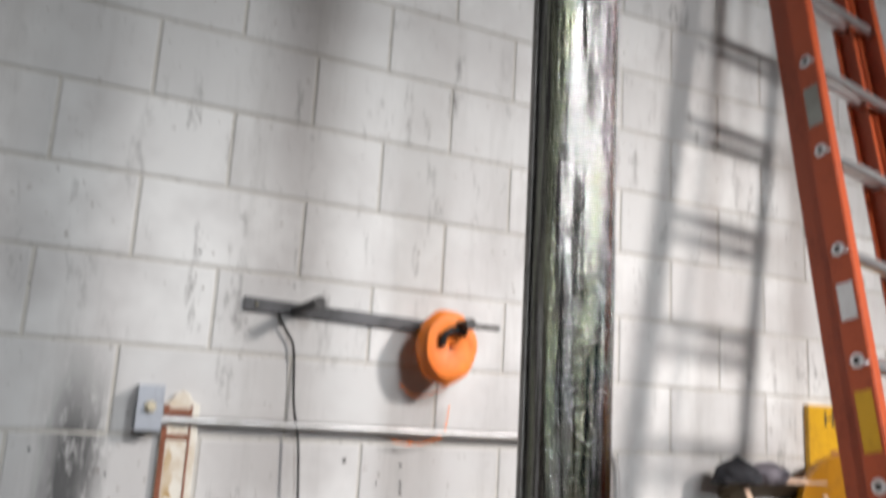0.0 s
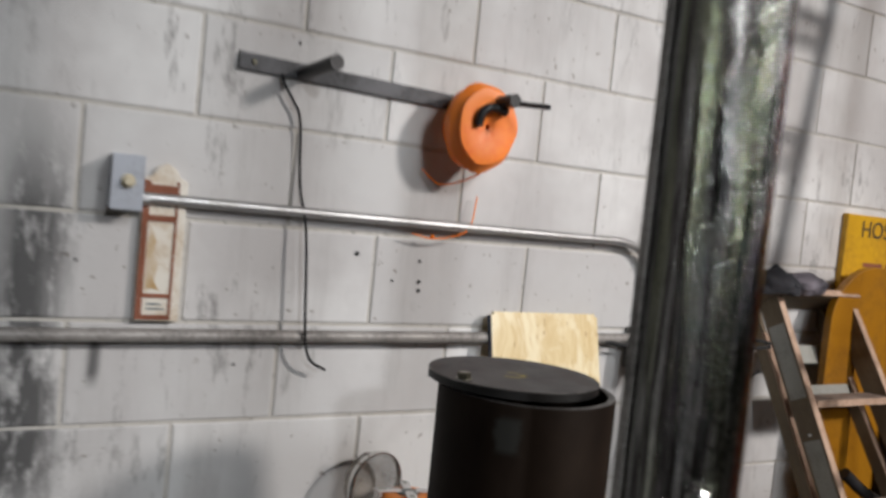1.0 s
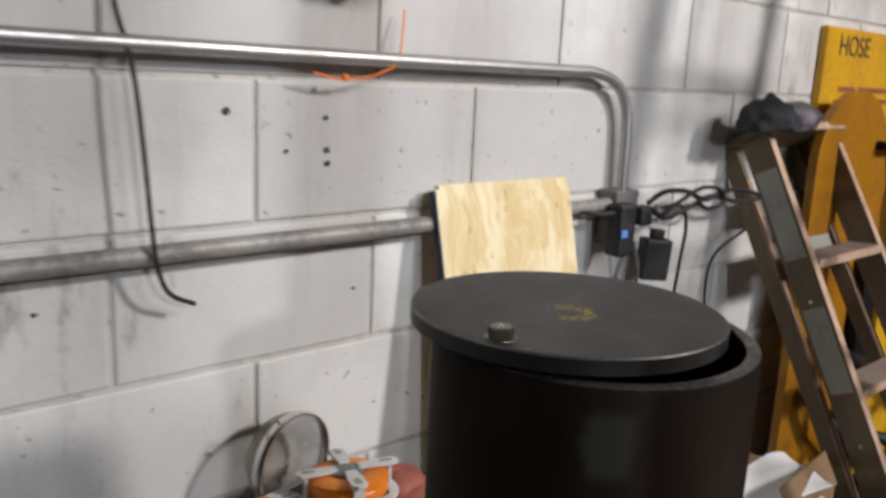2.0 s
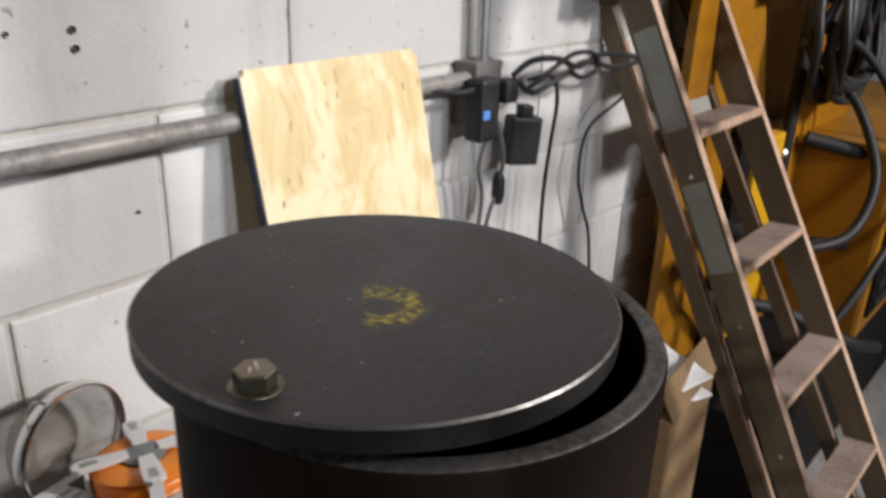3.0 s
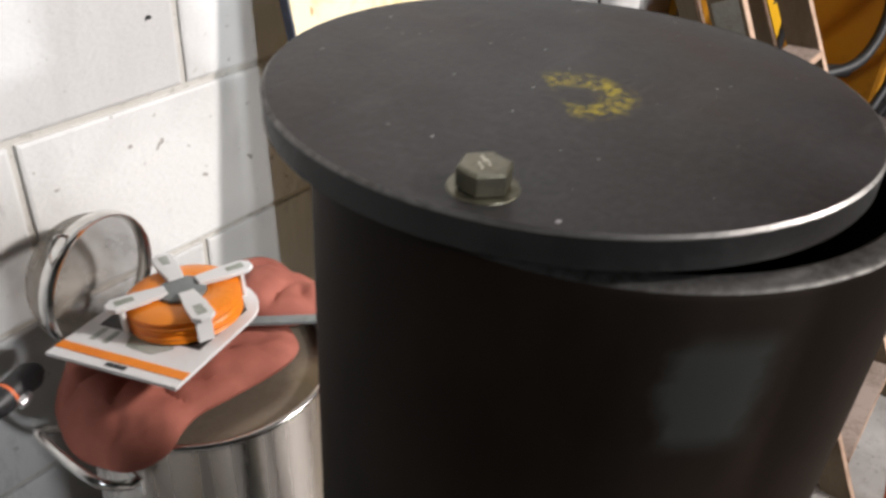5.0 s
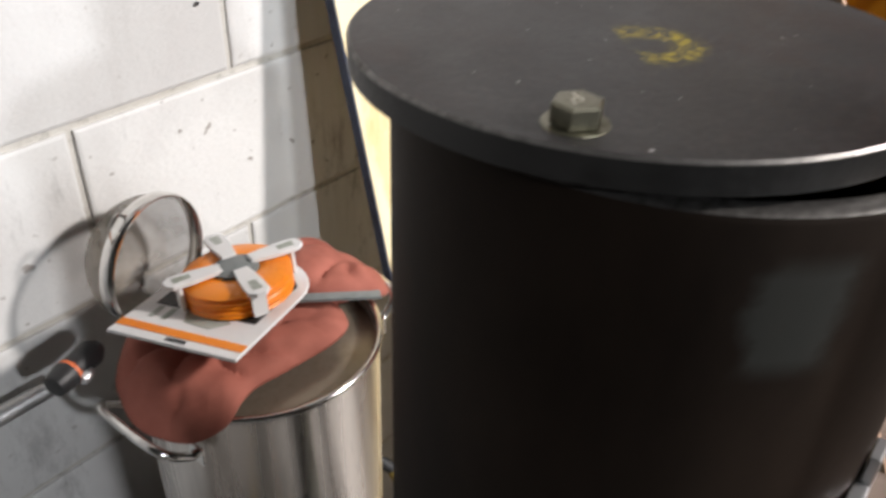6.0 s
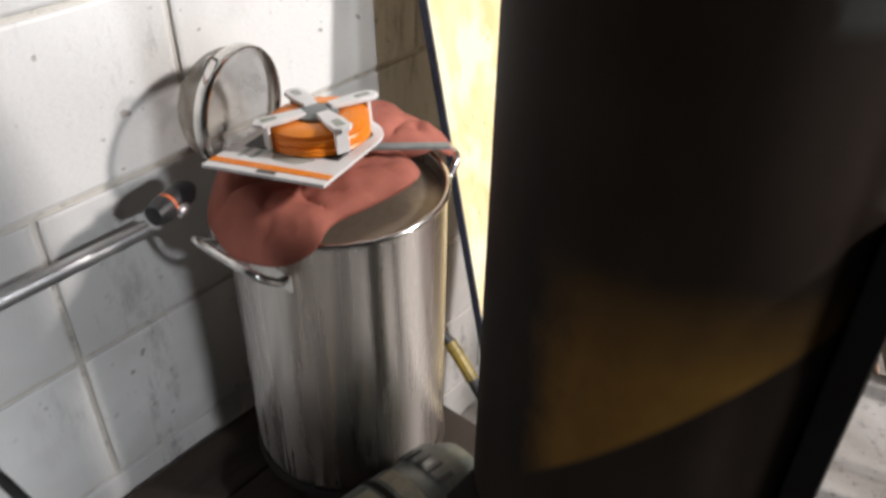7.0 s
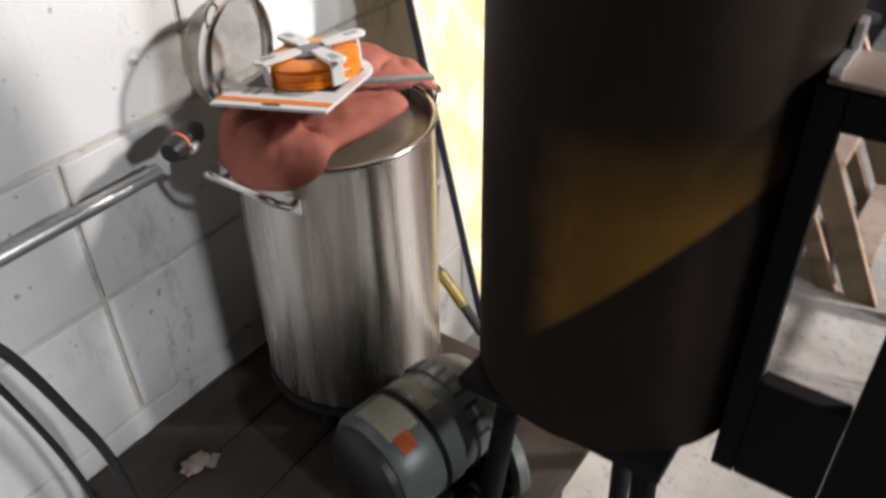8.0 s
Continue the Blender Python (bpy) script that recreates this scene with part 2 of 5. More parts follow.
def pole_metal():
    """Polished dark chrome tube, dented, with reflections painted in as long streaks."""
    m, tree, bsdf = material("polished_tube")
    co = local(tree)
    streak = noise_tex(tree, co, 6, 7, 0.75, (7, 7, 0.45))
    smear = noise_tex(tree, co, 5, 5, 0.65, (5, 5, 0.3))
    # dark and olive streaks stand in for what the metal would mirror
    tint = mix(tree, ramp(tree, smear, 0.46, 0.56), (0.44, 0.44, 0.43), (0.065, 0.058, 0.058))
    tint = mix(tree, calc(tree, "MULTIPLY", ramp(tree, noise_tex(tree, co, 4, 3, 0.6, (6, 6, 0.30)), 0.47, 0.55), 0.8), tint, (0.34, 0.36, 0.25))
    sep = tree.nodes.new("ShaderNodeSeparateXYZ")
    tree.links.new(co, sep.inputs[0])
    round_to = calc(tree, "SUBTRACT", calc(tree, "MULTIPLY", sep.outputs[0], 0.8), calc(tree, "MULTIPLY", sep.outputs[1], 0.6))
    # the side turned to the room is painted darker, faintly violet, like its reflection
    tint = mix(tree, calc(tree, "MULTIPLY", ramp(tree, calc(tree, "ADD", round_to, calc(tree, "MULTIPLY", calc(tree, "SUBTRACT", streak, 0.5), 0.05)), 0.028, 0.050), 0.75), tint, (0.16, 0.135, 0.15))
    # pale streaks painted as highlights, then thin dark reflection lines
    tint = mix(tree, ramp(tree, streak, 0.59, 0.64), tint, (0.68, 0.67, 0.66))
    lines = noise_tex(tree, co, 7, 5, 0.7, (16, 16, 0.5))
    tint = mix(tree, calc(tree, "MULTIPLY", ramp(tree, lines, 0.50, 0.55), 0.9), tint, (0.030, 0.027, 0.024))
    tree.links.new(tint, bsdf.inputs["Base Color"])
    tree.links.new(ramp(tree, streak, 0.35, 0.7, (0.04, 0.04, 0.04, 1), (0.11, 0.11, 0.11, 1)), bsdf.inputs["Roughness"])
    bsdf.inputs["Metallic"].default_value = 1.0
    bump(tree, bsdf, calc(tree, "ADD", calc(tree, "ADD", streak, noise_tex(tree, co, 14, 4, 0.6, (2.2, 2.2, 0.3))), calc(tree, "MULTIPLY", noise_tex(tree, co, 75, 5, 0.7, (1.0, 1.0, 0.35)), 0.8)), 0.85, 0.008)
    return m


def leather():
    m, tree, bsdf = material("brown_suede")
    co = local(tree)
    cloud = noise_tex(tree, co, 18, 5, 0.6)
    tree.links.new(mix(tree, ramp(tree, cloud, 0.35, 0.7), (0.40, 0.130, 0.092), (0.29, 0.088, 0.062)), bsdf.inputs["Base Color"])
    bsdf.inputs["Roughness"].default_value = 0.85
    bump(tree, bsdf, noise_tex(tree, co, 300, 4, 0.7), 0.3, 0.001)
    return m


def wire_mesh():
    m, tree, bsdf = material("fine_wire_mesh")
    co = local(tree)
    bsdf.inputs["Base Color"].default_value = (0.26, 0.235, 0.20, 1)
    bsdf.inputs["Metallic"].default_value, bsdf.inputs["Roughness"].default_value = 0.6, 0.6
    clear = tree.nodes.new("ShaderNodeBsdfTransparent")
    blend = tree.nodes.new("ShaderNodeMixShader")
    tree.links.new(ramp(tree, noise_tex(tree, co, 40, 3, 0.5), 0.3, 0.7, (0.46, 0.46, 0.46, 1), (0.64, 0.64, 0.64, 1)), blend.inputs[0])
    tree.links.new(clear.outputs[0], blend.inputs[1])
    tree.links.new(bsdf.outputs[0], blend.inputs[2])
    tree.links.new(blend.outputs[0], tree.nodes["Material Output"].inputs[0])
    return m


BLOCK = block_paint()
MORTAR = concrete("painted_mortar", (0.45, 0.425, 0.38), (0.56, 0.54, 0.50))
FLOOR = concrete("concrete_floor", (0.22, 0.205, 0.19), (0.34, 0.32, 0.305))
# dark tones for unseen surfaces, chosen to limit bounce and keep reflections dark
DARK_WALL = concrete("unseen_dark_wall", (0.060, 0.066, 0.052), (0.03, 0.03, 0.03))
CEILING = concrete("unseen_dark_ceiling", (0.05, 0.05, 0.05), (0.03, 0.03, 0.03))
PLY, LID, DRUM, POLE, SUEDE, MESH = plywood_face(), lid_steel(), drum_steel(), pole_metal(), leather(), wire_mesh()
PLY_EDGE = plain("painted_ply_edge", (0.03, 0.04, 0.07), 0.7, wear=(0.02, 0.02, 0.03))
BARE_EDGE = plain("bare_steel_edge", (0.26, 0.25, 0.24), 0.38, 0.9, wear=(0.045, 0.042, 0.038), scale=42, amount=0.75)
# side of the lid plate: its shade is put into a near-black colour
SHADED_EDGE = plain("shaded_black_edge", (0.0085, 0.008, 0.0075), 0.5, 0.2, wear=(0.022, 0.021, 0.020), scale=60, amount=0.5)
BOLT = plain("zinc_plated_steel", (0.21, 0.20, 0.15), 0.34, 0.9, wear=(0.10, 0.095, 0.06), scale=80)
CAP = plain("worn_brown_plate", (0.22, 0.165, 0.135), 0.5, 0.2, wear=(0.36, 0.30, 0.26), scale=40)
BRIGHT = plain("bright_scratch", (0.85, 0.82, 0.70), 0.3, 0.8)
POT = brushed("stainless_steel", (0.84, 0.79, 0.74), 0.22, (5, 5, 0.20))
POT_BSDF = POT.node_tree.nodes["Principled BSDF"]
ROUND = POT.node_tree.nodes.new("ShaderNodeTangent")
ROUND.direction_type, ROUND.axis = "RADIAL", "Z"
POT.node_tree.links.new(ROUND.outputs[0], POT_BSDF.inputs["Tangent"])
POT_BSDF.inputs["Anisotropic"].default_value, POT_BSDF.inputs["Anisotropic Rotation"].default_value = 0.9, 0.25
RIM = brushed("polished_rim", (0.80, 0.78, 0.75), 0.12, (3, 3, 1))
POT_LID = plain("dull_pot_lid", (0.30, 0.26, 0.20), 0.4, 0.7, wear=(0.22, 0.18, 0.13), scale=25)
CONDUIT = plain("galvanised_conduit", (0.50, 0.50, 0.50), 0.4, 0.9, wear=(0.36, 0.35, 0.33), scale=40)
OLD_PIPE = plain("painted_old_pipe", (0.33, 0.31, 0.29), 0.5, 0.2, wear=(0.12, 0.11, 0.10), scale=30, amount=0.7)
BLACK = plain("black_plastic", (0.014, 0.014, 0.015), 0.45, wear=(0.03, 0.03, 0.03))
BLACK_STEEL = plain("black_painted_steel", (0.0045, 0.004, 0.004), 0.75, 0.0, wear=(0.010, 0.007, 0.006))
BLACK_STEEL.node_tree.nodes["Principled BSDF"].inputs["Specular IOR Level"].default_value = 0.2
STRIP = plain("dark_grey_strip", (0.075, 0.075, 0.08), 0.5, 0.3, wear=(0.035, 0.035, 0.035))
GREY_BOX = plain("grey_enamel", (0.36, 0.38, 0.42), 0.4, 0.2, wear=(0.26, 0.27, 0.29), amount=0.3)
KNOB = plain("ivory_plastic", (0.60, 0.54, 0.40), 0.4, wear=(0.40, 0.33, 0.2))
ORANGE = plain("orange_vinyl", (1.0, 0.25, 0.018), 0.38, wear=(0.95, 0.16, 0.01), scale=20, amount=0.4)
SPOOL = plain("orange_trimmer_line", (0.90, 0.27, 0.015), 0.35, wear=(0.75, 0.17, 0.01), scale=50, amount=0.4)
WHITE = plain("white_card", (0.78, 0.78, 0.78), 0.45, wear=(0.70, 0.70, 0.71), amount=0.3, relief=0.05)
GREY_CLIP = plain("grey_plastic", (0.20, 0.22, 0.22), 0.45)
INK = plain("printed_black", (0.03, 0.03, 0.03), 0.5)
PALE_INK = plain("printed_grey", (0.45, 0.47, 0.44), 0.5, wear=(0.25, 0.28, 0.22), scale=120, amount=0.8)
RUST = plain("rusty_paint", (0.26, 0.085, 0.042), 0.7, wear=(0.14, 0.048, 0.026), scale=50, amount=0.7)
OLD_WHITE = plain("chipped_white_paint", (0.70, 0.66, 0.58), 0.6, wear=(0.42, 0.28, 0.14), scale=70, amount=0.5)
OCHRE = plain("faded_ochre_print", (0.42, 0.27, 0.11), 0.6, wear=(0.66, 0.60, 0.50), scale=80, amount=0.7)
LADDER_WOOD = plain("stained_ladder_wood", (0.125, 0.092, 0.055), 0.6, wear=(0.20, 0.155, 0.10), scale=18, amount=0.6, stretch=(3, 3, 0.6))
LADDER_EDGE = plain("worn_wood_edge", (0.52, 0.36, 0.26), 0.65, wear=(0.22, 0.13, 0.085), scale=60, amount=0.5)
LADDER_TREAD = plain("worn_tread_wood", (0.30, 0.235, 0.20), 0.6, wear=(0.13, 0.09, 0.065), scale=25, amount=0.5)
LADDER_PATCH = plain("grey_paint_patch", (0.31, 0.31, 0.28), 0.6, wear=(0.20, 0.195, 0.17), scale=40)
FIBRE = plain("orange_fibreglass", (0.42, 0.075, 0.024), 0.42, wear=(0.27, 0.05, 0.02), scale=20, amount=0.4)
ALU = plain("aluminium", (0.74, 0.74, 0.75), 0.32, 0.85, wear=(0.50, 0.50, 0.50), scale=40, amount=0.4)
YELLOW = plain("yellow_enamel", (0.62, 0.34, 0.012), 0.45, wear=(0.42, 0.21, 0.01), scale=12, amount=0.4)
AMBER = plain("amber_enamel", (0.34, 0.145, 0.006), 0.4, wear=(0.20, 0.085, 0.006), scale=10, amount=0.5)
OLD_YELLOW = plain("grimy_yellow_plastic", (0.22, 0.15, 0.02), 0.5, wear=(0.06, 0.045, 0.015), scale=60, amount=0.6)
RUBBER = plain("black_rubber", (0.008, 0.008, 0.0085), 0.55, wear=(0.018, 0.018, 0.019))
GREY_CABLE = plain("grey_cable", (0.16, 0.155, 0.15), 0.5)
MOTOR = plain("grey_green_enamel", (0.105, 0.12, 0.112), 0.4, 0.1, wear=(0.055, 0.06, 0.055), scale=25)
CARD = plain("brown_cardboard", (0.20, 0.125, 0.06), 0.75, wear=(0.14, 0.085, 0.04), scale=25, amount=0.5)
CREAM = plain("cream_label", (0.50, 0.47, 0.36), 0.5)
STICKER = plain("orange_sticker", (0.70, 0.16, 0.05), 0.45)
BLUE = plain("blue_plastic", (0.12, 0.30, 0.75), 0.4)
HAT = plain("dark_knit", (0.018, 0.018, 0.022), 0.9, wear=(0.04, 0.04, 0.045), scale=60)
GREY_CLOTH = plain("grey_cloth", (0.22, 0.20, 0.23), 0.85, wear=(0.14, 0.13, 0.15), scale=50)
TABLE_WOOD = plain("dark_table_wood", (0.034, 0.023, 0.016), 0.75, wear=(0.018, 0.013, 0.010), scale=30, amount=0.6, stretch=(0.4, 3, 3))
BURNER = plain("sooty_iron", (0.03, 0.027, 0.025), 0.7, 0.3, wear=(0.08, 0.055, 0.035), scale=40)


# ---- mesh builders ----
def finish(name, bm, mat, smooth=False):
    bmesh.ops.recalc_face_normals(bm, faces=bm.faces)
    me = bpy.data.meshes.new(name)
    bm.to_mesh(me)
    bm.free()
    for m in mat if isinstance(mat, (list, tuple)) else (mat,):
        me.materials.append(m)
    if smooth:
        me.shade_smooth()
        try:
            me.set_sharp_from_angle(angle=radians(38))
        except AttributeError:
            pass
    return me


def part(name, bm, mat, parent=None, label="", m=None, smooth=False):
    ob = new(name, finish(name, bm, mat, smooth))
    if parent:
        ob.parent = parent
    if m is not None:
        ob.matrix_basis = m
    if label:
        ob["label"] = label
    return ob


def thing(name, x, y, z, label, category, group="", rx=0, ry=0, rz=0):
    ob = new(name)
    ob.empty_display_size = 0.05
    ob.matrix_basis = pose(x, y, z, rx, ry, rz)
    return tagged(ob, label, category, group)


def box(x0, x1, y0, y1, z0, z1, bevel=0.0, bm=None):
    own = bmesh.new()
    bmesh.ops.create_cube(own, size=1)
    for v in own.verts:
        v.co = ((x0 + x1) / 2 + v.co.x * (x1 - x0), (y0 + y1) / 2 + v.co.y * (y1 - y0), (z0 + z1) / 2 + v.co.z * (z1 - z0))
    if bevel:
        bmesh.ops.bevel(own, geom=own.edges[:], offset=bevel, segments=2, affect="EDGES", profile=0.6)
    return own if bm is None else joined(bm, own)


def joined(bm, other, m=None):
    me = bpy.data.meshes.new("scratch")
    other.to_mesh(me)
    other.free()
    if m is not None:
        me.transform(m)
    bm.from_mesh(me)
    bpy.data.meshes.remove(me)
    return bm


def lathe(profile, steps=48, closed=False):
    """Turns (radius, height) pairs about z."""
    bm = bmesh.new()
    rings = []
    for r, z in profile:
        if r < 1e-6:
            rings.append([bm.verts.new((0, 0, z))])
        else:
            rings.append([bm.verts.new((r * math.cos(2 * math.pi * k / steps), r * math.sin(2 * math.pi * k / steps), z)) for k in range(steps)])
    pairs = list(zip(rings, rings[1:])) + ([(rings[-1], rings[0])] if closed else [])
    for a, b in pairs:
        for k in range(steps):
            n = (k + 1) % steps
            if len(a) == 1 and len(b) == 1:
                continue
            if len(a) == 1:
                bm.faces.new((a[0], b[k], b[n]))
            elif len(b) == 1:
                bm.faces.new((a[k], a[n], b[0]))
            else:
                bm.faces.new((a[k], a[n], b[n], b[k]))
    return bm


def smooth_path(points, per=8):
    """A Catmull-Rom line through the points."""
    p = [Vector(q) for q in points]
    p = [2 * p[0] - p[1]] + p + [2 * p[-1] - p[-2]]
    out = []
    for k in range(1, len(p) - 2):
        for s in range(per):
            t = s / per
            out.append(0.5 * (2 * p[k] + (p[k + 1] - p[k - 1]) * t + (2 * p[k - 1] - 5 * p[k] + 4 * p[k + 1] - p[k + 2]) * t * t + (3 * p[k] - p[k - 1] - 3 * p[k + 1] + p[k + 2]) * t ** 3))
    return out + [p[-2]]


def tube(points, radius, sides=10, per=8, curved=True, ends=True):
    line = smooth_path(points, per) if curved else [Vector(q) for q in points]
    bm = bmesh.new()
    rings, side = [], None
    for k, c in enumerate(line):
        ahead = (line[min(k + 1, len(line) - 1)] - line[max(k - 1, 0)]).normalized()
        if side is None:
            side = ahead.cross(Vector((0.3, 0.2, 1))).normalized()
        side = (side - ahead * side.dot(ahead)).normalized()
        up = ahead.cross(side)
        rings.append([bm.verts.new(c + radius * (math.cos(2 * math.pi * j / sides) * side + math.sin(2 * math.pi * j / sides) * up)) for j in range(sides)])
    for a, b in zip(rings, rings[1:]):
        for j in range(sides):
            n = (j + 1) % sides
            bm.faces.new((a[j], a[n], b[n], b[j]))
    if ends:
        bm.faces.new(rings[0])
        bm.faces.new(rings[-1])
    return bm


def slab(outline, z0, z1, bevel=0.0):
    """An outline in x, y given thickness along z."""
    bm = bmesh.new()
    low = [bm.verts.new((x, y, z0)) for x, y in outline]
    f = bm.faces.new(low)
    got = bmesh.ops.extrude_face_region(bm, geom=[f])
    for v in got["geom"]:
        if isinstance(v, bmesh.types.BMVert):
            v.co.z = z1
    if bevel:
        edges = [e for e in bm.edges if abs(e.verts[0].co.z - e.verts[1].co.z) < 1e-7]
        bmesh.ops.bevel(bm, geom=edges, offset=bevel, segments=2, affect="EDGES", profile=0.6)
    return bm


def rod(a, b, r, sides=16):
    return tube([a, b], r, sides, curved=False)


def placed(bm, m):
    bmesh.ops.transform(bm, matrix=m, verts=bm.verts)
    return bm


def letters(text, size, depth=0.0006):
    curve = bpy.data.curves.new("letters", "FONT")
    curve.body, curve.size, curve.extrude, curve.align_x = text, size, depth, "LEFT"
    ob = bpy.data.objects.new("letters", curve)
    scene.collection.objects.link(ob)
    me = bpy.data.meshes.new_from_object(ob.evaluated_get(bpy.context.evaluated_depsgraph_get()))
    bpy.data.objects.remove(ob)
    bm = bmesh.new()
    bm.from_mesh(me)
    bpy.data.meshes.remove(me)
    return bm


# ---- the room ----
U = 0.2032  # half a block, and one course
FZ = -0.31  # level of the floor
HEIGHT, X0, X1, Y0 = 4.2, -3.2, 7.0, -6.5
wall_north = part("wall_north", box(X0, X1, 0.004, 0.2, FZ, HEIGHT), MORTAR)
tagged(wall_north, "grey-white painted concrete block wall with stained joints", "wall", kind="structure")
floor = part("floor", box(X0 - 0.2, X1 + 0.2, Y0 - 0.2, 0.2, FZ - 0.2, FZ), FLOOR)
tagged(floor, "dusty pale concrete workshop floor", "floor", kind="structure")
# ceiling and the other three walls are added out of view to close the room
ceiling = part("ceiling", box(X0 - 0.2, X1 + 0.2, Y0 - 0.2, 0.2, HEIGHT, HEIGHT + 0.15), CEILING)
tagged(ceiling, "unseen added ceiling, dark to limit bounced light", "ceiling", kind="structure")
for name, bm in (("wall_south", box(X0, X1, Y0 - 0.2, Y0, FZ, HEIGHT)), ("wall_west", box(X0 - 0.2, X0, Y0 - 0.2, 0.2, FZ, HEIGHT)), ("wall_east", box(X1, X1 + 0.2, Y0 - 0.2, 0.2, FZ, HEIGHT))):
    tagged(part(name, bm, DARK_WALL), "unseen added plain wall, dark to limit bounced light", "wall", kind="structure")


# ---- things on the wall ----
def conduit(name, points, r, mat, label, bend_at=(), strap=()):
    ob = thing(name, *points[0], label, "conduit pipe")
    o = Vector(points[0])
    part("pipe", tube([Vector(p) - o for p in points], r, 14, 6, curved=len(points) > 2), mat, ob, smooth=True)
    for p in strap:
        q = Vector(p) - o
        part("strap", box(q.x - 0.009, q.x + 0.009, q.y - r - 0.002, -o.y, q.z - r - 0.014, q.z + r + 0.014, 0.002), mat, ob)
    return ob


conduit("conduit", [(0.305, -0.03, 1.256), (0.6, -0.03, 1.2545), (1.0, -0.03, 1.252), (1.40, -0.03, 1.251), (1.49, -0.03, 1.250), (1.555, -0.03, 1.232), (1.592, -0.03, 1.190), (1.602, -0.03, 1.13), (1.604, -0.03, 1.02)], 0.0105, CONDUIT,
        "galvanised steel conduit on the block wall with a swept bend")
conduit("pipe_run", [(-3.0, -0.03, 0.985), (1.58, -0.03, 0.997)], 0.0135, OLD_PIPE, "old grey painted pipe running along the wall")
conduit("conduit", [(-3.0, -0.03, 0.553), (0.715, -0.03, 0.558)], 0.010, CONDUIT, "bright low steel conduit along the wall behind the pot")


def switch_box():
    ob = thing("switch_box", 0.282, 0, 1.282, "small grey metal switch box with an ivory knob", "switch box")
    part("body", box(-0.028, 0.028, -0.06, -0.001, -0.05, 0.05, 0.003), GREY_BOX, ob)
    part("cover", box(-0.0285, 0.0285, -0.063, -0.0605, -0.051, 0.051, 0.001), GREY_BOX, ob)
    part("knob", placed(lathe([(0.013, 0), (0.013, 0.004), (0.0095, 0.006), (0.0095, 0.015), (0.007, 0.018), (0, 0.018)], 24), pose(0, -0.063, 0.002, 90)), KNOB, ob, "round ivory knob", smooth=True)
    part("connector", rod((0.027, -0.03, -0.028), (0.045, -0.03, -0.028), 0.013), CONDUIT, ob)


switch_box()


def old_thermometer():
    ob = thing("old_wall_sign", 0.357, -0.002, 1.02, "narrow rusty white enamel sign board with a brown border", "wall sign")
    plate = slab([(-0.041, 0.0), (0.041, 0.0), (0.041, 0.272), (0.026, 0.279), (0.016, 0.296), (0, 0.304), (-0.016, 0.296), (-0.026, 0.279), (-0.041, 0.272)], 0.0, 0.018, 0.002)
    up = pose(0, 0, 0, 90)
    part("board", placed(plate, up), OLD_WHITE, ob)
    for name, x0, x1, z0, z1, mat in (("border", -0.040, -0.028, 0.003, 0.270, RUST), ("border", 0.020, 0.025, 0.003, 0.270, RUST), ("border", -0.028, 0.020, 0.246, 0.262, RUST),
                                      ("border", -0.028, 0.020, 0.192, 0.204, RUST), ("border", -0.028, 0.020, 0.045, 0.053, RUST), ("border", -0.028, 0.020, 0.003, 0.012, RUST)):
        part(name, box(x0, x1, -0.0205, -0.0175, z0, z1, 0.0006), mat, ob)
    part("printed_figure", placed(slab([(-0.026, 0.06), (-0.014, 0.064), (0.000, 0.060), (-0.010, 0.080), (-0.004, 0.105), (-0.014, 0.13), (-0.010, 0.155), (-0.020, 0.18), (-0.027, 0.15), (-0.024, 0.11)], 0.018, 0.0192), up), OCHRE, ob, "faded ochre printed figure")
    for k, z in enumerate((0.022, 0.031)):
        part("text_bar", box(-0.02, 0.013 - 0.006 * k, -0.0195, -0.0175, z, z + 0.004), GREY_CLIP, ob)
    part("text_bar", box(-0.018, 0.012, -0.0195, -0.0175, 0.222, 0.230), GREY_CLIP, ob)


old_thermometer()


def tool_rail():
    ob = thing("tool_rail", 0.477, 0, 1.545, "dark steel tool rail with black pegs on the wall", "wall rack", ry=1.6)
    part("rail", box(0, 0.60, -0.012, -0.001, -0.017, 0.017, 0.0015), STRIP, ob)
    for x, y, z in ((0.145, -0.17, 0.006), (0.535, -0.20, 0.0)):
        part("peg", rod((x - 0.012, -0.01, -0.004), (x, y, z), 0.0145), BLACK, ob, smooth=True)
    part("peg", tube([(0.545, -0.19, -0.004), (0.565, -0.22, -0.006), (0.58, -0.26, -0.010)], 0.006, 8), BLACK, ob, "thin hooked peg end")
    for x in (0.03, 0.57):
        part("screw", placed(lathe([(0.006, 0), (0.006, 0.002), (0.003, 0.004), (0, 0.004)], 12), pose(x, -0.012, 0, 90)), BOLT, ob)


tool_rail()


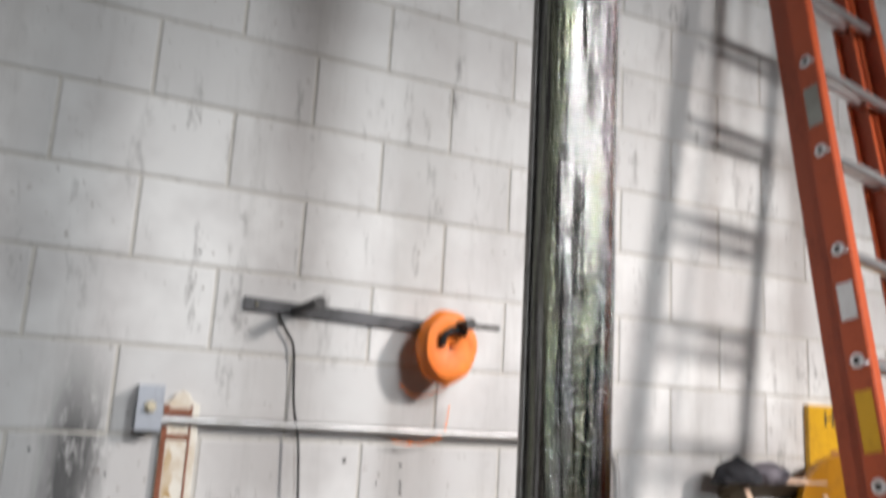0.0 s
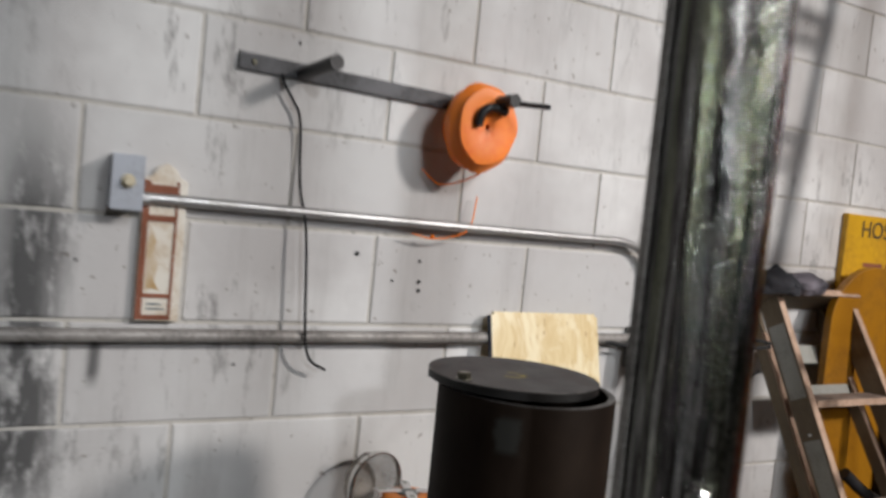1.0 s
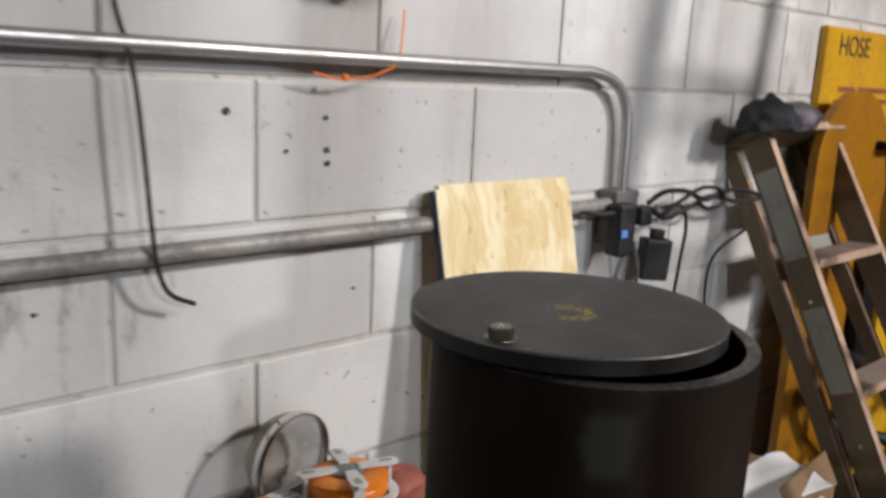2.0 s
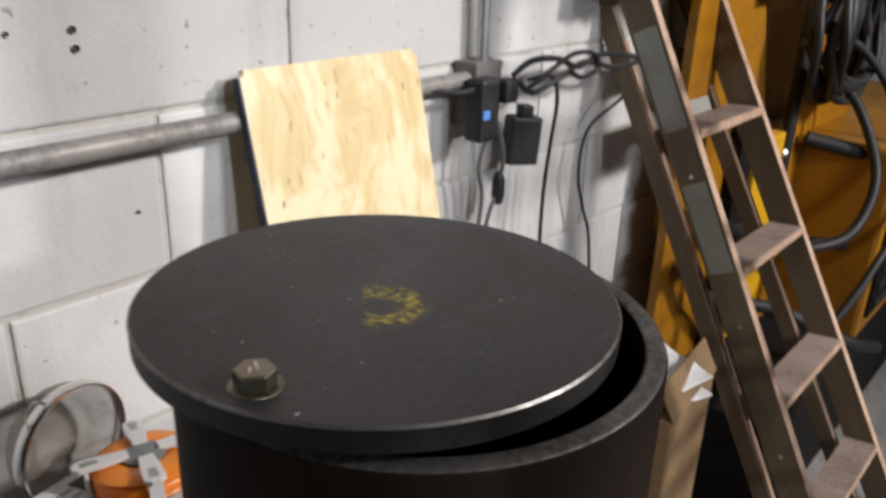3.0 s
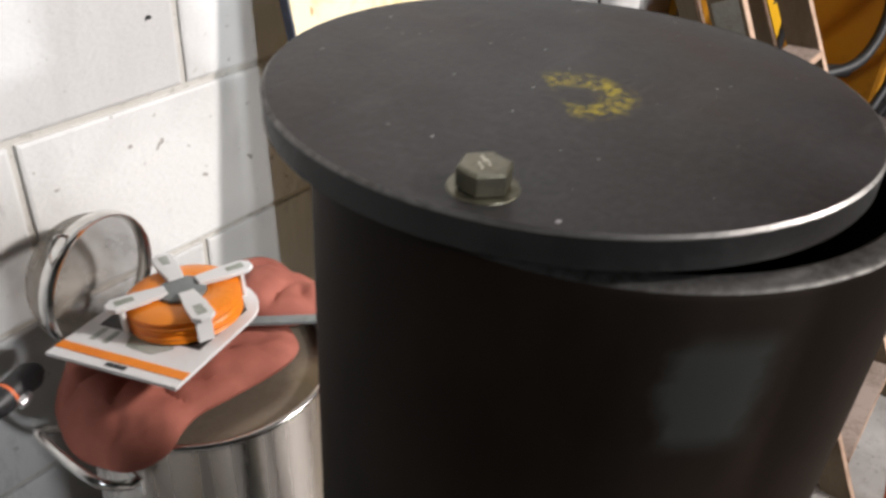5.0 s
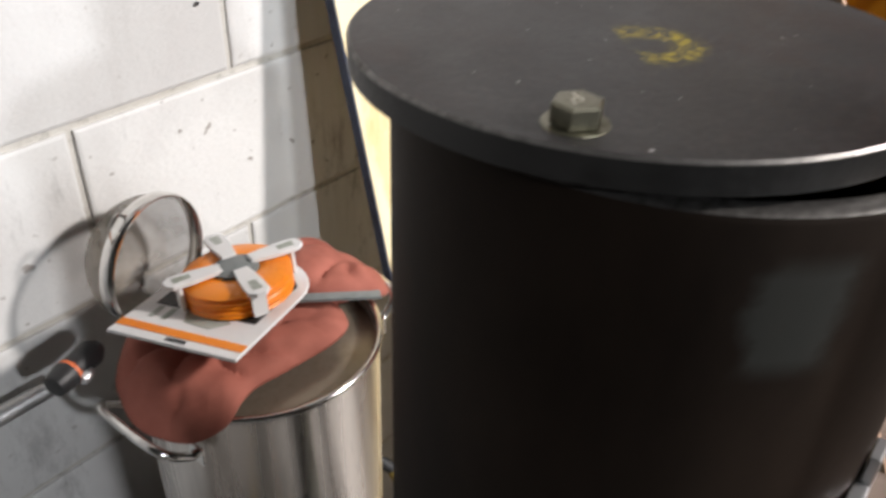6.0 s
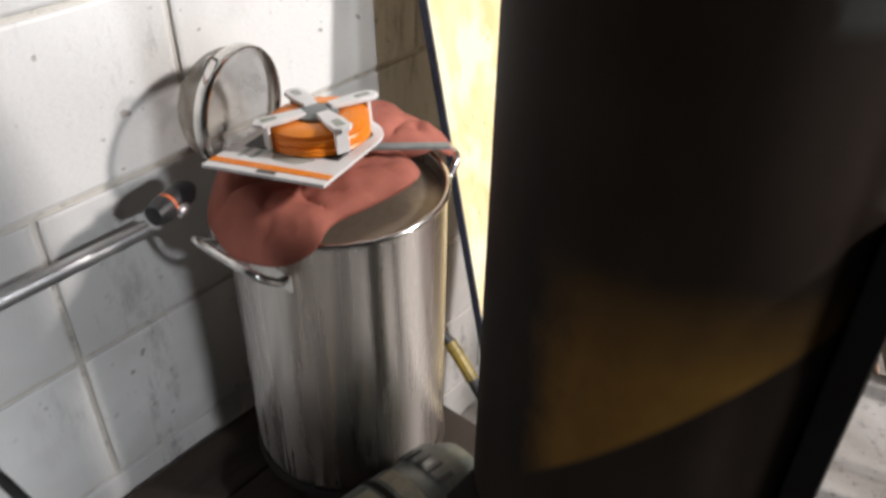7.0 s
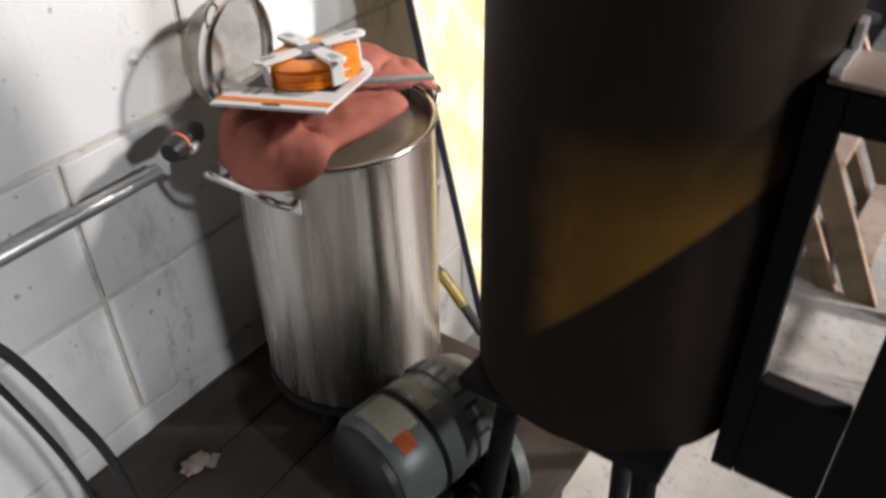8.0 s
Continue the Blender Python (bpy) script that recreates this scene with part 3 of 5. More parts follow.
def orange_coil():
    ob = thing("hose_coil", 0.992, -0.10, 1.474, "bright orange flat hose roll hanging on a peg", "hose roll", rz=-8)
    prof = []
    for k in range(9):
        a = math.pi * k / 8
        prof.append((0.082 + 0.006 * math.sin(a * 4) + 0.012 * math.sin(a), -0.045 + 0.09 * k / 8))
    prof = [(0.006, -0.043), (0.030, -0.046), (0.032, -0.0435), (0.048, -0.0475), (0.050, -0.045), (0.064, -0.048)] + prof + [(0.055, 0.047), (0.006, 0.038)]
    body = lathe(prof, 56, closed=True)
    for v in body.verts:
        r = math.hypot(v.co.x, v.co.y)
        a = math.atan2(v.co.y, v.co.x)
        s = 1 + 0.025 * math.sin(3 * a + 1) + 0.015 * math.sin(7 * a + v.co.z * 40)
        v.co.x, v.co.y = v.co.x * s * 0.81, v.co.y * s * 0.98
    part("roll", placed(body, pose(0, 0, 0, 90)), ORANGE, ob, smooth=True)
    part("wrap", placed(lathe([(0.062, -0.050), (0.066, -0.052), (0.070, -0.050), (0.066, -0.046)], 48, closed=True), pose(0, 0, 0, 90)), ORANGE, ob, "inner turn of the roll", smooth=True)
    part("strap", tube([(-0.026, -0.050, 0.000), (-0.024, -0.056, 0.022), (-0.010, -0.058, 0.038), (0.012, -0.057, 0.040), (0.034, -0.054, 0.034)], 0.0095, 10), BLACK, ob, "black strap", smooth=True)
    part("loose_end", tube([(0.03, 0.0, -0.085), (-0.01, 0.03, -0.115), (-0.06, 0.06, -0.13), (-0.10, 0.075, -0.10)], 0.0018, 6), ORANGE, ob, "thin loose line")


orange_coil()

string = thing("orange_string", 0.93, -0.03, 1.235, "short orange string tied round the conduit", "string")
part("strand", tube([(-0.05, -0.012, -0.006), (0, -0.013, -0.014), (0.06, -0.012, -0.004), (0.10, -0.005, 0.02), (0.12, 0.01, 0.09)], 0.0016, 6), ORANGE, string)
part("knot", placed(lathe([(0, -0.005), (0.005, -0.003), (0.005, 0.003), (0, 0.005)], 10), pose(0, -0.013, -0.010)), ORANGE, string)

cable = thing("hanging_cable", 0.56, 0, 1.51, "thin black cable hanging down the wall with a curled end", "cable")
part("cord", tube([(0.005, -0.016, 0.02), (0.01, -0.02, 0.0), (0.03, -0.02, -0.03), (0.05, -0.018, -0.07), (0.062, -0.018, -0.2), (0.075, -0.045, -0.30), (0.088, -0.05, -0.48), (0.094, -0.05, -0.53), (0.11, -0.045, -0.565), (0.145, -0.04, -0.585)], 0.0033, 8), RUBBER, cable, smooth=True)


def power_cluster():
    box_ob = thing("outlet_box", 1.60, 0, 0.975, "dark surface outlet box with plugs and a blue light", "outlet box")
    part("body", box(-0.035, 0.035, -0.05, -0.001, -0.06, 0.05, 0.004), GREY_CABLE, box_ob)
    part("plug", box(-0.060, -0.012, -0.085, -0.048, -0.075, 0.03, 0.008), BLACK, box_ob)
    part("plug", box(0.012, 0.05, -0.08, -0.048, -0.02, 0.02, 0.008), BLACK, box_ob)
    part("indicator", box(-0.058, -0.040, -0.088, -0.084, -0.035, -0.020, 0.002), BLUE, box_ob, "small blue light")
    part("screw", placed(lathe([(0.008, 0), (0.008, 0.003), (0.004, 0.007), (0, 0.007)], 14), pose(0.045, -0.035, 0.04, 90)), ALU, box_ob, "bright screw")
    ad = thing("power_adapter", 1.70, -0.055, 0.88, "black plastic power adapter hanging among cables", "power adapter", rz=-25, ry=4)
    part("body", box(-0.030, 0.030, -0.02, 0.02, -0.048, 0.040, 0.006), BLACK, ad)
    part("neck", box(-0.012, 0.012, -0.012, 0.012, 0.040, 0.060, 0.003), BLACK, ad)
    runs = (("power_cable", 0.0055, RUBBER, [(1.655, -0.07, 0.985), (1.70, -0.075, 0.965), (1.78, -0.08, 0.985), (1.87, -0.07, 1.0), (1.95, -0.09, 0.985), (2.02, -0.10, 0.99)]),
            ("power_cable", 0.0055, RUBBER, [(1.64, -0.07, 1.0), (1.68, -0.08, 1.022), (1.76, -0.08, 1.018), (1.84, -0.075, 0.995), (1.92, -0.08, 1.012), (2.02, -0.10, 1.0)]),
            ("power_cable", 0.0045, RUBBER, [(1.68, -0.07, 0.97), (1.73, -0.085, 1.0), (1.80, -0.09, 1.025), (1.88, -0.085, 1.015), (1.90, -0.08, 0.985), (1.85, -0.08, 0.975), (1.80, -0.085, 0.99)]),
            ("power_cable", 0.004, RUBBER, [(1.70, -0.06, 0.985), (1.76, -0.07, 0.985), (1.785, -0.07, 0.94), (1.775, -0.07, 0.86), (1.765, -0.07, 0.76), (1.77, -0.07, 0.62), (1.78, -0.08, 0.4), (1.80, -0.10, FZ + 0.006)]),
            ("power_cable", 0.004, GREY_CABLE, [(1.575, -0.07, 0.90), (1.572, -0.06, 0.85), (1.585, -0.06, 0.80), (1.58, -0.06, 0.74), (1.56, -0.06, 0.6), (1.56, -0.08, 0.3), (1.58, -0.10, FZ + 0.006)]),
            ("power_cable", 0.005, RUBBER, [(1.56, -0.07, 0.99), (1.51, -0.06, 0.985), (1.46, -0.035, 0.99), (1.38, -0.03, 0.985)]),
            ("power_cable", 0.0035, RUBBER, [(2.0, -0.09, 0.92), (1.96, -0.04, 0.85), (1.94, -0.04, 0.76), (1.97, -0.04, 0.68), (2.0, -0.05, 0.58), (2.0, -0.07, 0.3), (1.98, -0.08, FZ + 0.006)]),
            ("power_cable", 0.004, GREY_CABLE, [(1.62, -0.06, 0.92), (1.635, -0.065, 0.86), (1.63, -0.06, 0.80), (1.60, -0.06, 0.72), (1.59, -0.06, 0.5), (1.60, -0.09, FZ + 0.006)]))
    for name, r, mat, pts in runs:
        o = Vector(pts[-1])
        ob = tagged(new(name), "dark tangled power cable along the block wall", "cable", "power cables at the wall")
        ob.matrix_basis = pose(*o)
        part("cord", tube([Vector(p) - o for p in pts], r, 8, 7), mat, ob, smooth=True)
    inline = thing("inline_plug", 1.632, -0.06, 0.80, "black inline cable plug", "plug")
    part("body", placed(lathe([(0, -0.03), (0.009, -0.028), (0.012, -0.01), (0.012, 0.015), (0.006, 0.03), (0, 0.032)], 16), pose(0, 0, 0)), BLACK, inline, smooth=True)


power_cluster()


# ---- plywood board ----
def plywood_board():
    lean = math.degrees(math.atan2(0.255, 1.06))
    ob = thing("plywood_board", 1.27, -0.3665, FZ, "pale pine plywood offcut leaning against the block wall", "plywood board", rx=-lean)
    face = box(-0.160, 0.160, 0.0, 0.011, 0.0, 1.409, 0.0)
    bmesh.ops.bevel(face, geom=[e for e in face.edges if abs(e.verts[0].co.y - e.verts[1].co.y) > 0.005], offset=0.008, segments=3, affect="EDGES")
    part("panel", face, PLY, ob)
    part("edge_strip", box(-0.1635, -0.1605, -0.001, 0.012, 0.004, 1.40), PLY_EDGE, ob, "dark blue painted board edge")


plywood_board()


# ---- pipe drum with its lid ----
DX, DY, DTOP, DLOW, DR = 0.830, -0.595, 1.024, 0.47, 0.1405


def pipe_drum():
    ob = thing("pipe_drum", DX, DY, DLOW, "upright dark steel pipe drum, rusty patch ending at a painted shadow edge", "steel drum")
    h = DTOP - DLOW
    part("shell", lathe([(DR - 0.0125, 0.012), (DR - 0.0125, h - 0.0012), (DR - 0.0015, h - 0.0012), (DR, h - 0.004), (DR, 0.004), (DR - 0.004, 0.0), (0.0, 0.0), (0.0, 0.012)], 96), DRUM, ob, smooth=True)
    part("rim", lathe([(DR - 0.0123, h - 0.0012), (DR - 0.0110, h), (DR - 0.0030, h), (DR - 0.0012, h - 0.0012)], 96), BARE_EDGE, ob, "bare ground steel rim", smooth=True)
    return ob


pipe_drum()


def drum_stand():
    ob = thing("drum_stand", 0.826, -0.592, FZ, "black steel stand carrying the pipe drum", "steel stand")
    h = 0.4695 - FZ
    part("plate", box(-0.12, 0.12, -0.11, 0.11, h - 0.0145, h, 0.002), BLACK_STEEL, ob)
    for x, y, dx, dy in ((-0.04, -0.07, -0.05, -0.06), (0.09, 0.0, 0.08, 0.0), (-0.04, 0.085, -0.05, 0.06)):
        part("leg", rod((x, y, h - 0.014), (x + dx, y + dy, 0.0), 0.014, 12), BLACK_STEEL, ob, smooth=True)
    # open steel frame on the side towards the polished tube
    part("frame_post", box(-0.054, -0.034, -0.158, -0.137, h - 0.03, h + 0.3645, 0.002), BLACK_STEEL, ob)
    part("frame_post", box(-0.054, -0.034, -0.366, -0.232, h - 0.03, h + 0.3645, 0.002), BLACK_STEEL, ob)
    part("frame_rail", box(-0.053, -0.035, -0.2315, -0.1585, h + 0.333, h + 0.3635, 0.002), BLACK_STEEL, ob)
    part("frame_rail", box(-0.053, -0.035, -0.2315, -0.1585, h - 0.03, h + 0.092, 0.002), BLACK_STEEL, ob)
    part("cap", box(-0.052, 0.010, -0.362, -0.142, h + 0.365, h + 0.369, 0.001), CAP, ob, "pale pinkish worn top plate")
    clip = box(-0.050, 0.006, -0.150, -0.142, h + 0.3695, h + 0.376, 0.0012)
    box(-0.012, 0.006, -0.150, -0.144, h + 0.374, h + 0.394, 0.0012, clip)
    part("edge_clip", clip, ALU, ob, "bright bent metal clip")


drum_stand()


def drum_lid():
    ob = thing("round_steel_plate", 0.8150, -0.5765, 1.0262, "round dark steel lid plate with a yellow smear", "steel plate", rx=-0.6, ry=0.5)
    r, t = 0.1365, 0.0145
    part("plate", lathe([(0, 0), (r - 0.0020, 0), (r - 0.0006, 0.001), (r - 0.0006, t - 0.0012), (r - 0.0012, t), (0, t)], 128), LID, ob, smooth=True)
    # same steel as the plate, coloured black for the shade on its side
    part("cut_edge", lathe([(r - 0.0012, 0.0006), (r, 0.0012), (r, t - 0.0017), (r - 0.0008, t - 0.0017)], 128), SHADED_EDGE, ob, "cut edge with its shade painted black", smooth=True)
    part("worn_edge", lathe([(r - 0.0016, t - 0.0001), (r - 0.0010, t + 0.0002), (r + 0.0002, t - 0.0010), (r + 0.0001, t - 0.0016)], 128), BARE_EDGE, ob, "bright worn edge")
    return ob


drum_lid()


def hex_bolt():
    ob = thing("hex_bolt", 0.7035, -0.6085, 1.0410, "zinc plated hex bolt head with a washer on the lid", "bolt", rz=20)
    ob.scale = (0.92, 0.92, 0.92)
    part("washer", lathe([(0.007, 0), (0.0138, 0), (0.0142, 0.0008), (0.0138, 0.0018), (0.007, 0.0018)], 40), BOLT, ob, smooth=True)
    head = lathe([(0, 0.0018), (0.0100, 0.0018), (0.0110, 0.0026), (0.0110, 0.0100), (0.0100, 0.0112), (0, 0.0114)], 6)
    part("head", head, BOLT, ob)
    for x, y in ((-0.0028, 0.001), (0.0006, -0.001), (0.0030, 0.0016)):
        part("grade_mark", placed(box(-0.0026, 0.0026, -0.0003, 0.0003, 0.0113, 0.01165), pose(x, y, 0, 0, 0, 30)), BRIGHT, ob, "bright raised grade mark")


hex_bolt()


# ---- polished tube ----
def polished_tube():
    ob = thing("polished_tube", 0.785, -0.975, FZ, "tall polished steel tube with dents and painted reflection streaks", "steel tube")
    prof = [(0.0635, 0.0)] + [(0.0635 + 0.0006 * math.sin(k * 1.7), 0.15 * k) for k in range(1, 30)] + [(0.0635, 4.505)]
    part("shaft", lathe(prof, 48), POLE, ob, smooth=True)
    part("foot_plate", box(-0.1, 0.1, -0.1, 0.1, 0.0005, 0.012, 0.002), BLACK_STEEL, ob)
    part("side_strip", box(-0.0625, -0.051, 0.032, 0.045, 1.15, 4.50, 0.002), OLD_PIPE, ob, "thin grey strip along the tube edge")
    part("round_boss", placed(lathe([(0.013, 0), (0.015, 0.006), (0.013, 0.016), (0.006, 0.021), (0, 0.022)], 24), pose(-0.030, -0.052, 1.32, 90, 0, -30)), RIM, ob, "bright round knob", smooth=True)


polished_tube()


# ---- wooden stepladder, folded and leaning ----
def wooden_ladder():
    lean = 26.0
    ob = thing("wooden_stepladder", 2.20, -0.8000, FZ, "folded worn dark wooden stepladder leaning on the wall", "stepladder", rx=-lean)
    length, sway = 1.6066, 0.165

    def mid(z):
        return sway * (1 - z / length)

    def swayed(bm, top, bottom, side):
        for v in bm.verts:
            f = v.co.z / length
            v.co.x += side * (bottom + (top - bottom) * f) + mid(v.co.z)
        return bm

    for side in (-1, 1):
        front = part("front_rail", swayed(box(-0.011, 0.011, -0.002, 0.064, 0, length, 0.002), 0.163, 0.230, side), LADDER_WOOD, ob, "dark stained side rail")
        part("worn_edge", swayed(box(-0.0115, 0.0115, -0.0042, -0.0022, 0.0, length - 0.002, 0.0006), 0.163, 0.230, side), LADDER_EDGE, front, "paint-worn pinkish front edge")
        rear = part("rear_rail", swayed(box(-0.011, 0.011, 0.090, 0.128, 0, length, 0.002), 0.154, 0.222, side), LADDER_WOOD, ob, "darker rear leg")
        part("worn_edge", swayed(box(-0.0115, 0.0115, 0.0872, 0.0896, 0.0, length * 0.95, 0.0006), 0.154, 0.222, side), LADDER_EDGE, rear)
    part("top_board", box(-0.18, 0.18, -0.02, 0.135, length + 0.001, length + 0.021, 0.003), LADDER_WOOD, ob)
    part("top_edge", box(-0.18, 0.18, -0.0235, -0.0205, length + 0.002, length + 0.020, 0.0006), LADDER_EDGE, ob, "worn pinkish top edge")
    for z in (0.11, 0.405, 0.70, 1.0, 1.30):
        w = 0.230 - 0.067 * z / length - 0.0125
        at = pose(mid(z), 0.0, z, lean - 3)
        step = part("step", placed(box(-w, w, -0.004, 0.070, -0.010, 0.010, 0.002), at), LADDER_TREAD, ob, "worn flat tread")
        part("worn_nose", placed(box(-w, w, -0.0068, -0.0045, -0.0095, 0.0095, 0.0006), at), LADDER_EDGE, step)
    for z in (1.47, 1.35):
        part("rear_slat", box(-0.143 + mid(z), 0.143 + mid(z), 0.094, 0.108, z - 0.035, z + 0.02, 0.002), LADDER_PATCH, ob, "grey painted rear slat")
    for z0, z1 in ((1.32, 1.53), (1.01, 1.205)):
        part("paint_patch", swayed(box(-0.0125, -0.0112, 0.004, 0.056, z0, z1, 0.0003), 0.163, 0.230, -1), LADDER_PATCH, ob, "grey paint patch on the rail")
    for z in (0.59, 0.89, 1.22):
        part("screw", placed(lathe([(0.004, 0), (0.004, 0.0015), (0, 0.002)], 10), pose(mid(z) - 0.2412 + 0.067 * z / length, 0.03, z, 0, -90)), ALU, ob)


wooden_ladder()


def cardboard_box():
    ob = thing("cardboard_box", 1.80, -0.30, FZ, "tall brown cardboard carton standing by the wall", "cardboard box", rz=6)
    h = 0.44 - FZ
    part("carton", box(-0.12, 0.12, -0.11, 0.11, 0, h, 0.003), CARD, ob)
    part("tape", box(-0.121, 0.121, -0.022, 0.022, h + 0.0002, h + 0.0008), CREAM, ob, "pale packing tape")
    part("flap", placed(box(-0.118, 0.118, -0.002, 0.002, 0, 0.07, 0.0008), pose(0, -0.112, h, -28)), CARD, ob, "open cardboard flap")
    pad = thing("white_paper_pad", 1.775, -0.335, 0.4408, "crumpled white paper pad on the carton", "paper pad", rz=-22)
    bm = bmesh.new()
    bmesh.ops.create_grid(bm, x_segments=16, y_segments=16, size=0.085)
    for v in bm.verts:
        v.co.z = 0.035 + 0.020 * noise.noise(v.co * 11) + 0.20 * v.co.x
        v.co.y *= 0.8
    low = min(v.co.z for v in bm.verts)
    for v in bm.verts:
        v.co.z -= low - 0.0005
    bmesh.ops.solidify(bm, geom=bm.faces[:], thickness=-0.004)
    part("sheet", bm, WHITE, pad, smooth=True)
    part("under_sheet", box(-0.09, 0.09, -0.07, 0.07, 0.0, 0.004, 0.001), WHITE, pad)


cardboard_box()


def knit_hat():
    ob = thing("cap", 1.99, -0.115, 1.144, "dark knitted cap on top of the stepladder", "cap")
    ob.scale = (0.95, 0.95, 0.85)
    bm = bmesh.new()
    bmesh.ops.create_icosphere(bm, subdivisions=4, radius=1)
    for v in bm.verts:
        n = noise.noise(v.co * 2.3) * 0.18 + noise.noise(v.co * 6) * 0.06
        v.co = Vector((v.co.x * 0.085, v.co.y * 0.06, max(v.co.z, -0.35) * 0.055)) * (1 + n)
        v.co.z += 0.018
        if v.co.x < 0.02:
            v.co.z += 0.012 * (1 + v.co.x / 0.085)
        v.co.z = max(v.co.z, 0.0)
    part("crown", bm, HAT, ob, smooth=True)
    part("tassel", placed(lathe([(0, 0), (0.012, 0.004), (0.014, 0.016), (0.006, 0.03), (0, 0.032)], 12), pose(-0.01, 0, 0.068, 0, 20)), HAT, ob, smooth=True)
    rag = thing("work_glove", 2.12, -0.11, 1.144, "grey cloth work glove beside the cap", "glove")
    bm = bmesh.new()
    bmesh.ops.create_icosphere(bm, subdivisions=4, radius=1)
    for v in bm.verts:
        n = noise.noise(v.co * 2.0 + Vector((4, 1, 2))) * 0.2 + noise.noise(v.co * 7) * 0.06
        v.co = Vector((v.co.x * 0.07, v.co.y * 0.05, v.co.z * 0.036)) * (1 + n)
        v.co.z = max(v.co.z + 0.028, 0.0)
    part("palm", bm, GREY_CLOTH, rag, smooth=True)


knit_hat()


# ---- orange extension ladder ----
def extension_ladder():
    base = Vector((1.714, -1.020, FZ))
    ob = thing("extension_ladder", *base, "orange fibreglass extension ladder with aluminium rungs", "ladder", rx=-11.6, ry=6.48, rz=6)
    length, pitch = 4.0, 0.305
    first = 0.326

    def channel(x, y, facing):
        bm = bmesh.new()
        box(x - 0.0035, x + 0.0035, y - 0.030, y + 0.030, 0, length, 0, bm)
        box(x + min(0, facing * 0.03), x + max(0, facing * 0.03), y - 0.0331, y - 0.0271, 0, length, 0.0012, bm)
        box(x + min(0, facing * 0.03), x + max(0, facing * 0.03), y + 0.0271, y + 0.0331, 0, length, 0.0012, bm)
        return bm

    for s, (y, inset) in enumerate(((0.0, 0.0), (0.068, 0.020))):
        for x, facing in ((inset, 1), (0.42 - inset, -1)):
            rail_ob = part("rail", channel(x, y, facing), FIBRE, ob, "orange fibreglass side rail")
        for k in range(12):
            z = first + k * pitch + 0.05 * s
            if z < length - 0.1:
                part("rung", tube([(inset + 0.004, y, z), (0.416 - inset, y, z)], 0.0165, 12, curved=False), ALU, ob, "ribbed aluminium rung", smooth=True)
                if s == 0:
                    part("rung_end", placed(lathe([(0.0, 0.004), (0.010, 0.004), (0.0105, 0.0015), (0.019, 0.001), (0.019, -0.001), (0, -0.001)], 20), pose(-0.0036, y, z, 0, -90)), ALU, ob, "swaged rung end")
                    part("rung_bore", placed(lathe([(0.0, 0.0046), (0.0085, 0.0046), (0.0095, 0.0036)], 16), pose(-0.0036, y, z, 0, -90)), BLACK, ob, "dark open rung end")
                    part("rivet", placed(lathe([(0.006, 0), (0.005, 0.003), (0, 0.004)], 10), pose(-0.0036, y - 0.022, z - 0.01, 0, -90)), ALU, ob)
    for z, h, mat in ((2.01, 0.10, ALU), (1.70, 0.15, YELLOW), (2.61, 0.13, LADDER_PATCH), (1.35, 0.10, ALU)):
        part("sticker", box(-0.0046, -0.0036, -0.022, 0.022, z - h / 2, z + h / 2), mat, ob, "worn printed sticker")
    for x in (0.13, 0.15):
        part("rope", rod((x, 0.045, 0.1), (x, 0.045, 3.8), 0.004, 8), RUBBER, ob, "dark pulley rope")


extension_ladder()


# ---- yellow machine by the wall ----
def hose_board():
    ob = thing("sign_board", 2.41, -0.002, 0.50, "yellow sign board with dark lettering on the wall", "sign board")
    part("panel", box(0, 0.52, -0.02, 0, 0, 0.90, 0.003), YELLOW, ob)
    part("lettering", placed(letters("HOSE", 0.075), pose(0.07, -0.0208, 0.83, 90)), INK, ob, "dark printed word")
    for k, (x0, x1, z) in enumerate(((0.10, 0.20, 0.735), (0.22, 0.44, 0.735), (0.08, 0.20, 0.70), (0.24, 0.42, 0.705))):
        part("text_bar", box(x0, x1, -0.0212, -0.0198, z, z + 0.014), RUST, ob)


hose_board()


def arched(x0, x1, slope, top, steps=18, low=0.0):
    """An outline with a round head and a leaning far side."""
    r, c = (x1 - x0) / 2, (x0 + x1) / 2
    arc = [(c + r * math.cos(a), top - r * 0.9 + r * 0.9 * math.sin(a)) for a in [math.pi * k / steps for k in range(steps + 1)]]
    return [(x0, low), (x1 + slope, low)] + arc


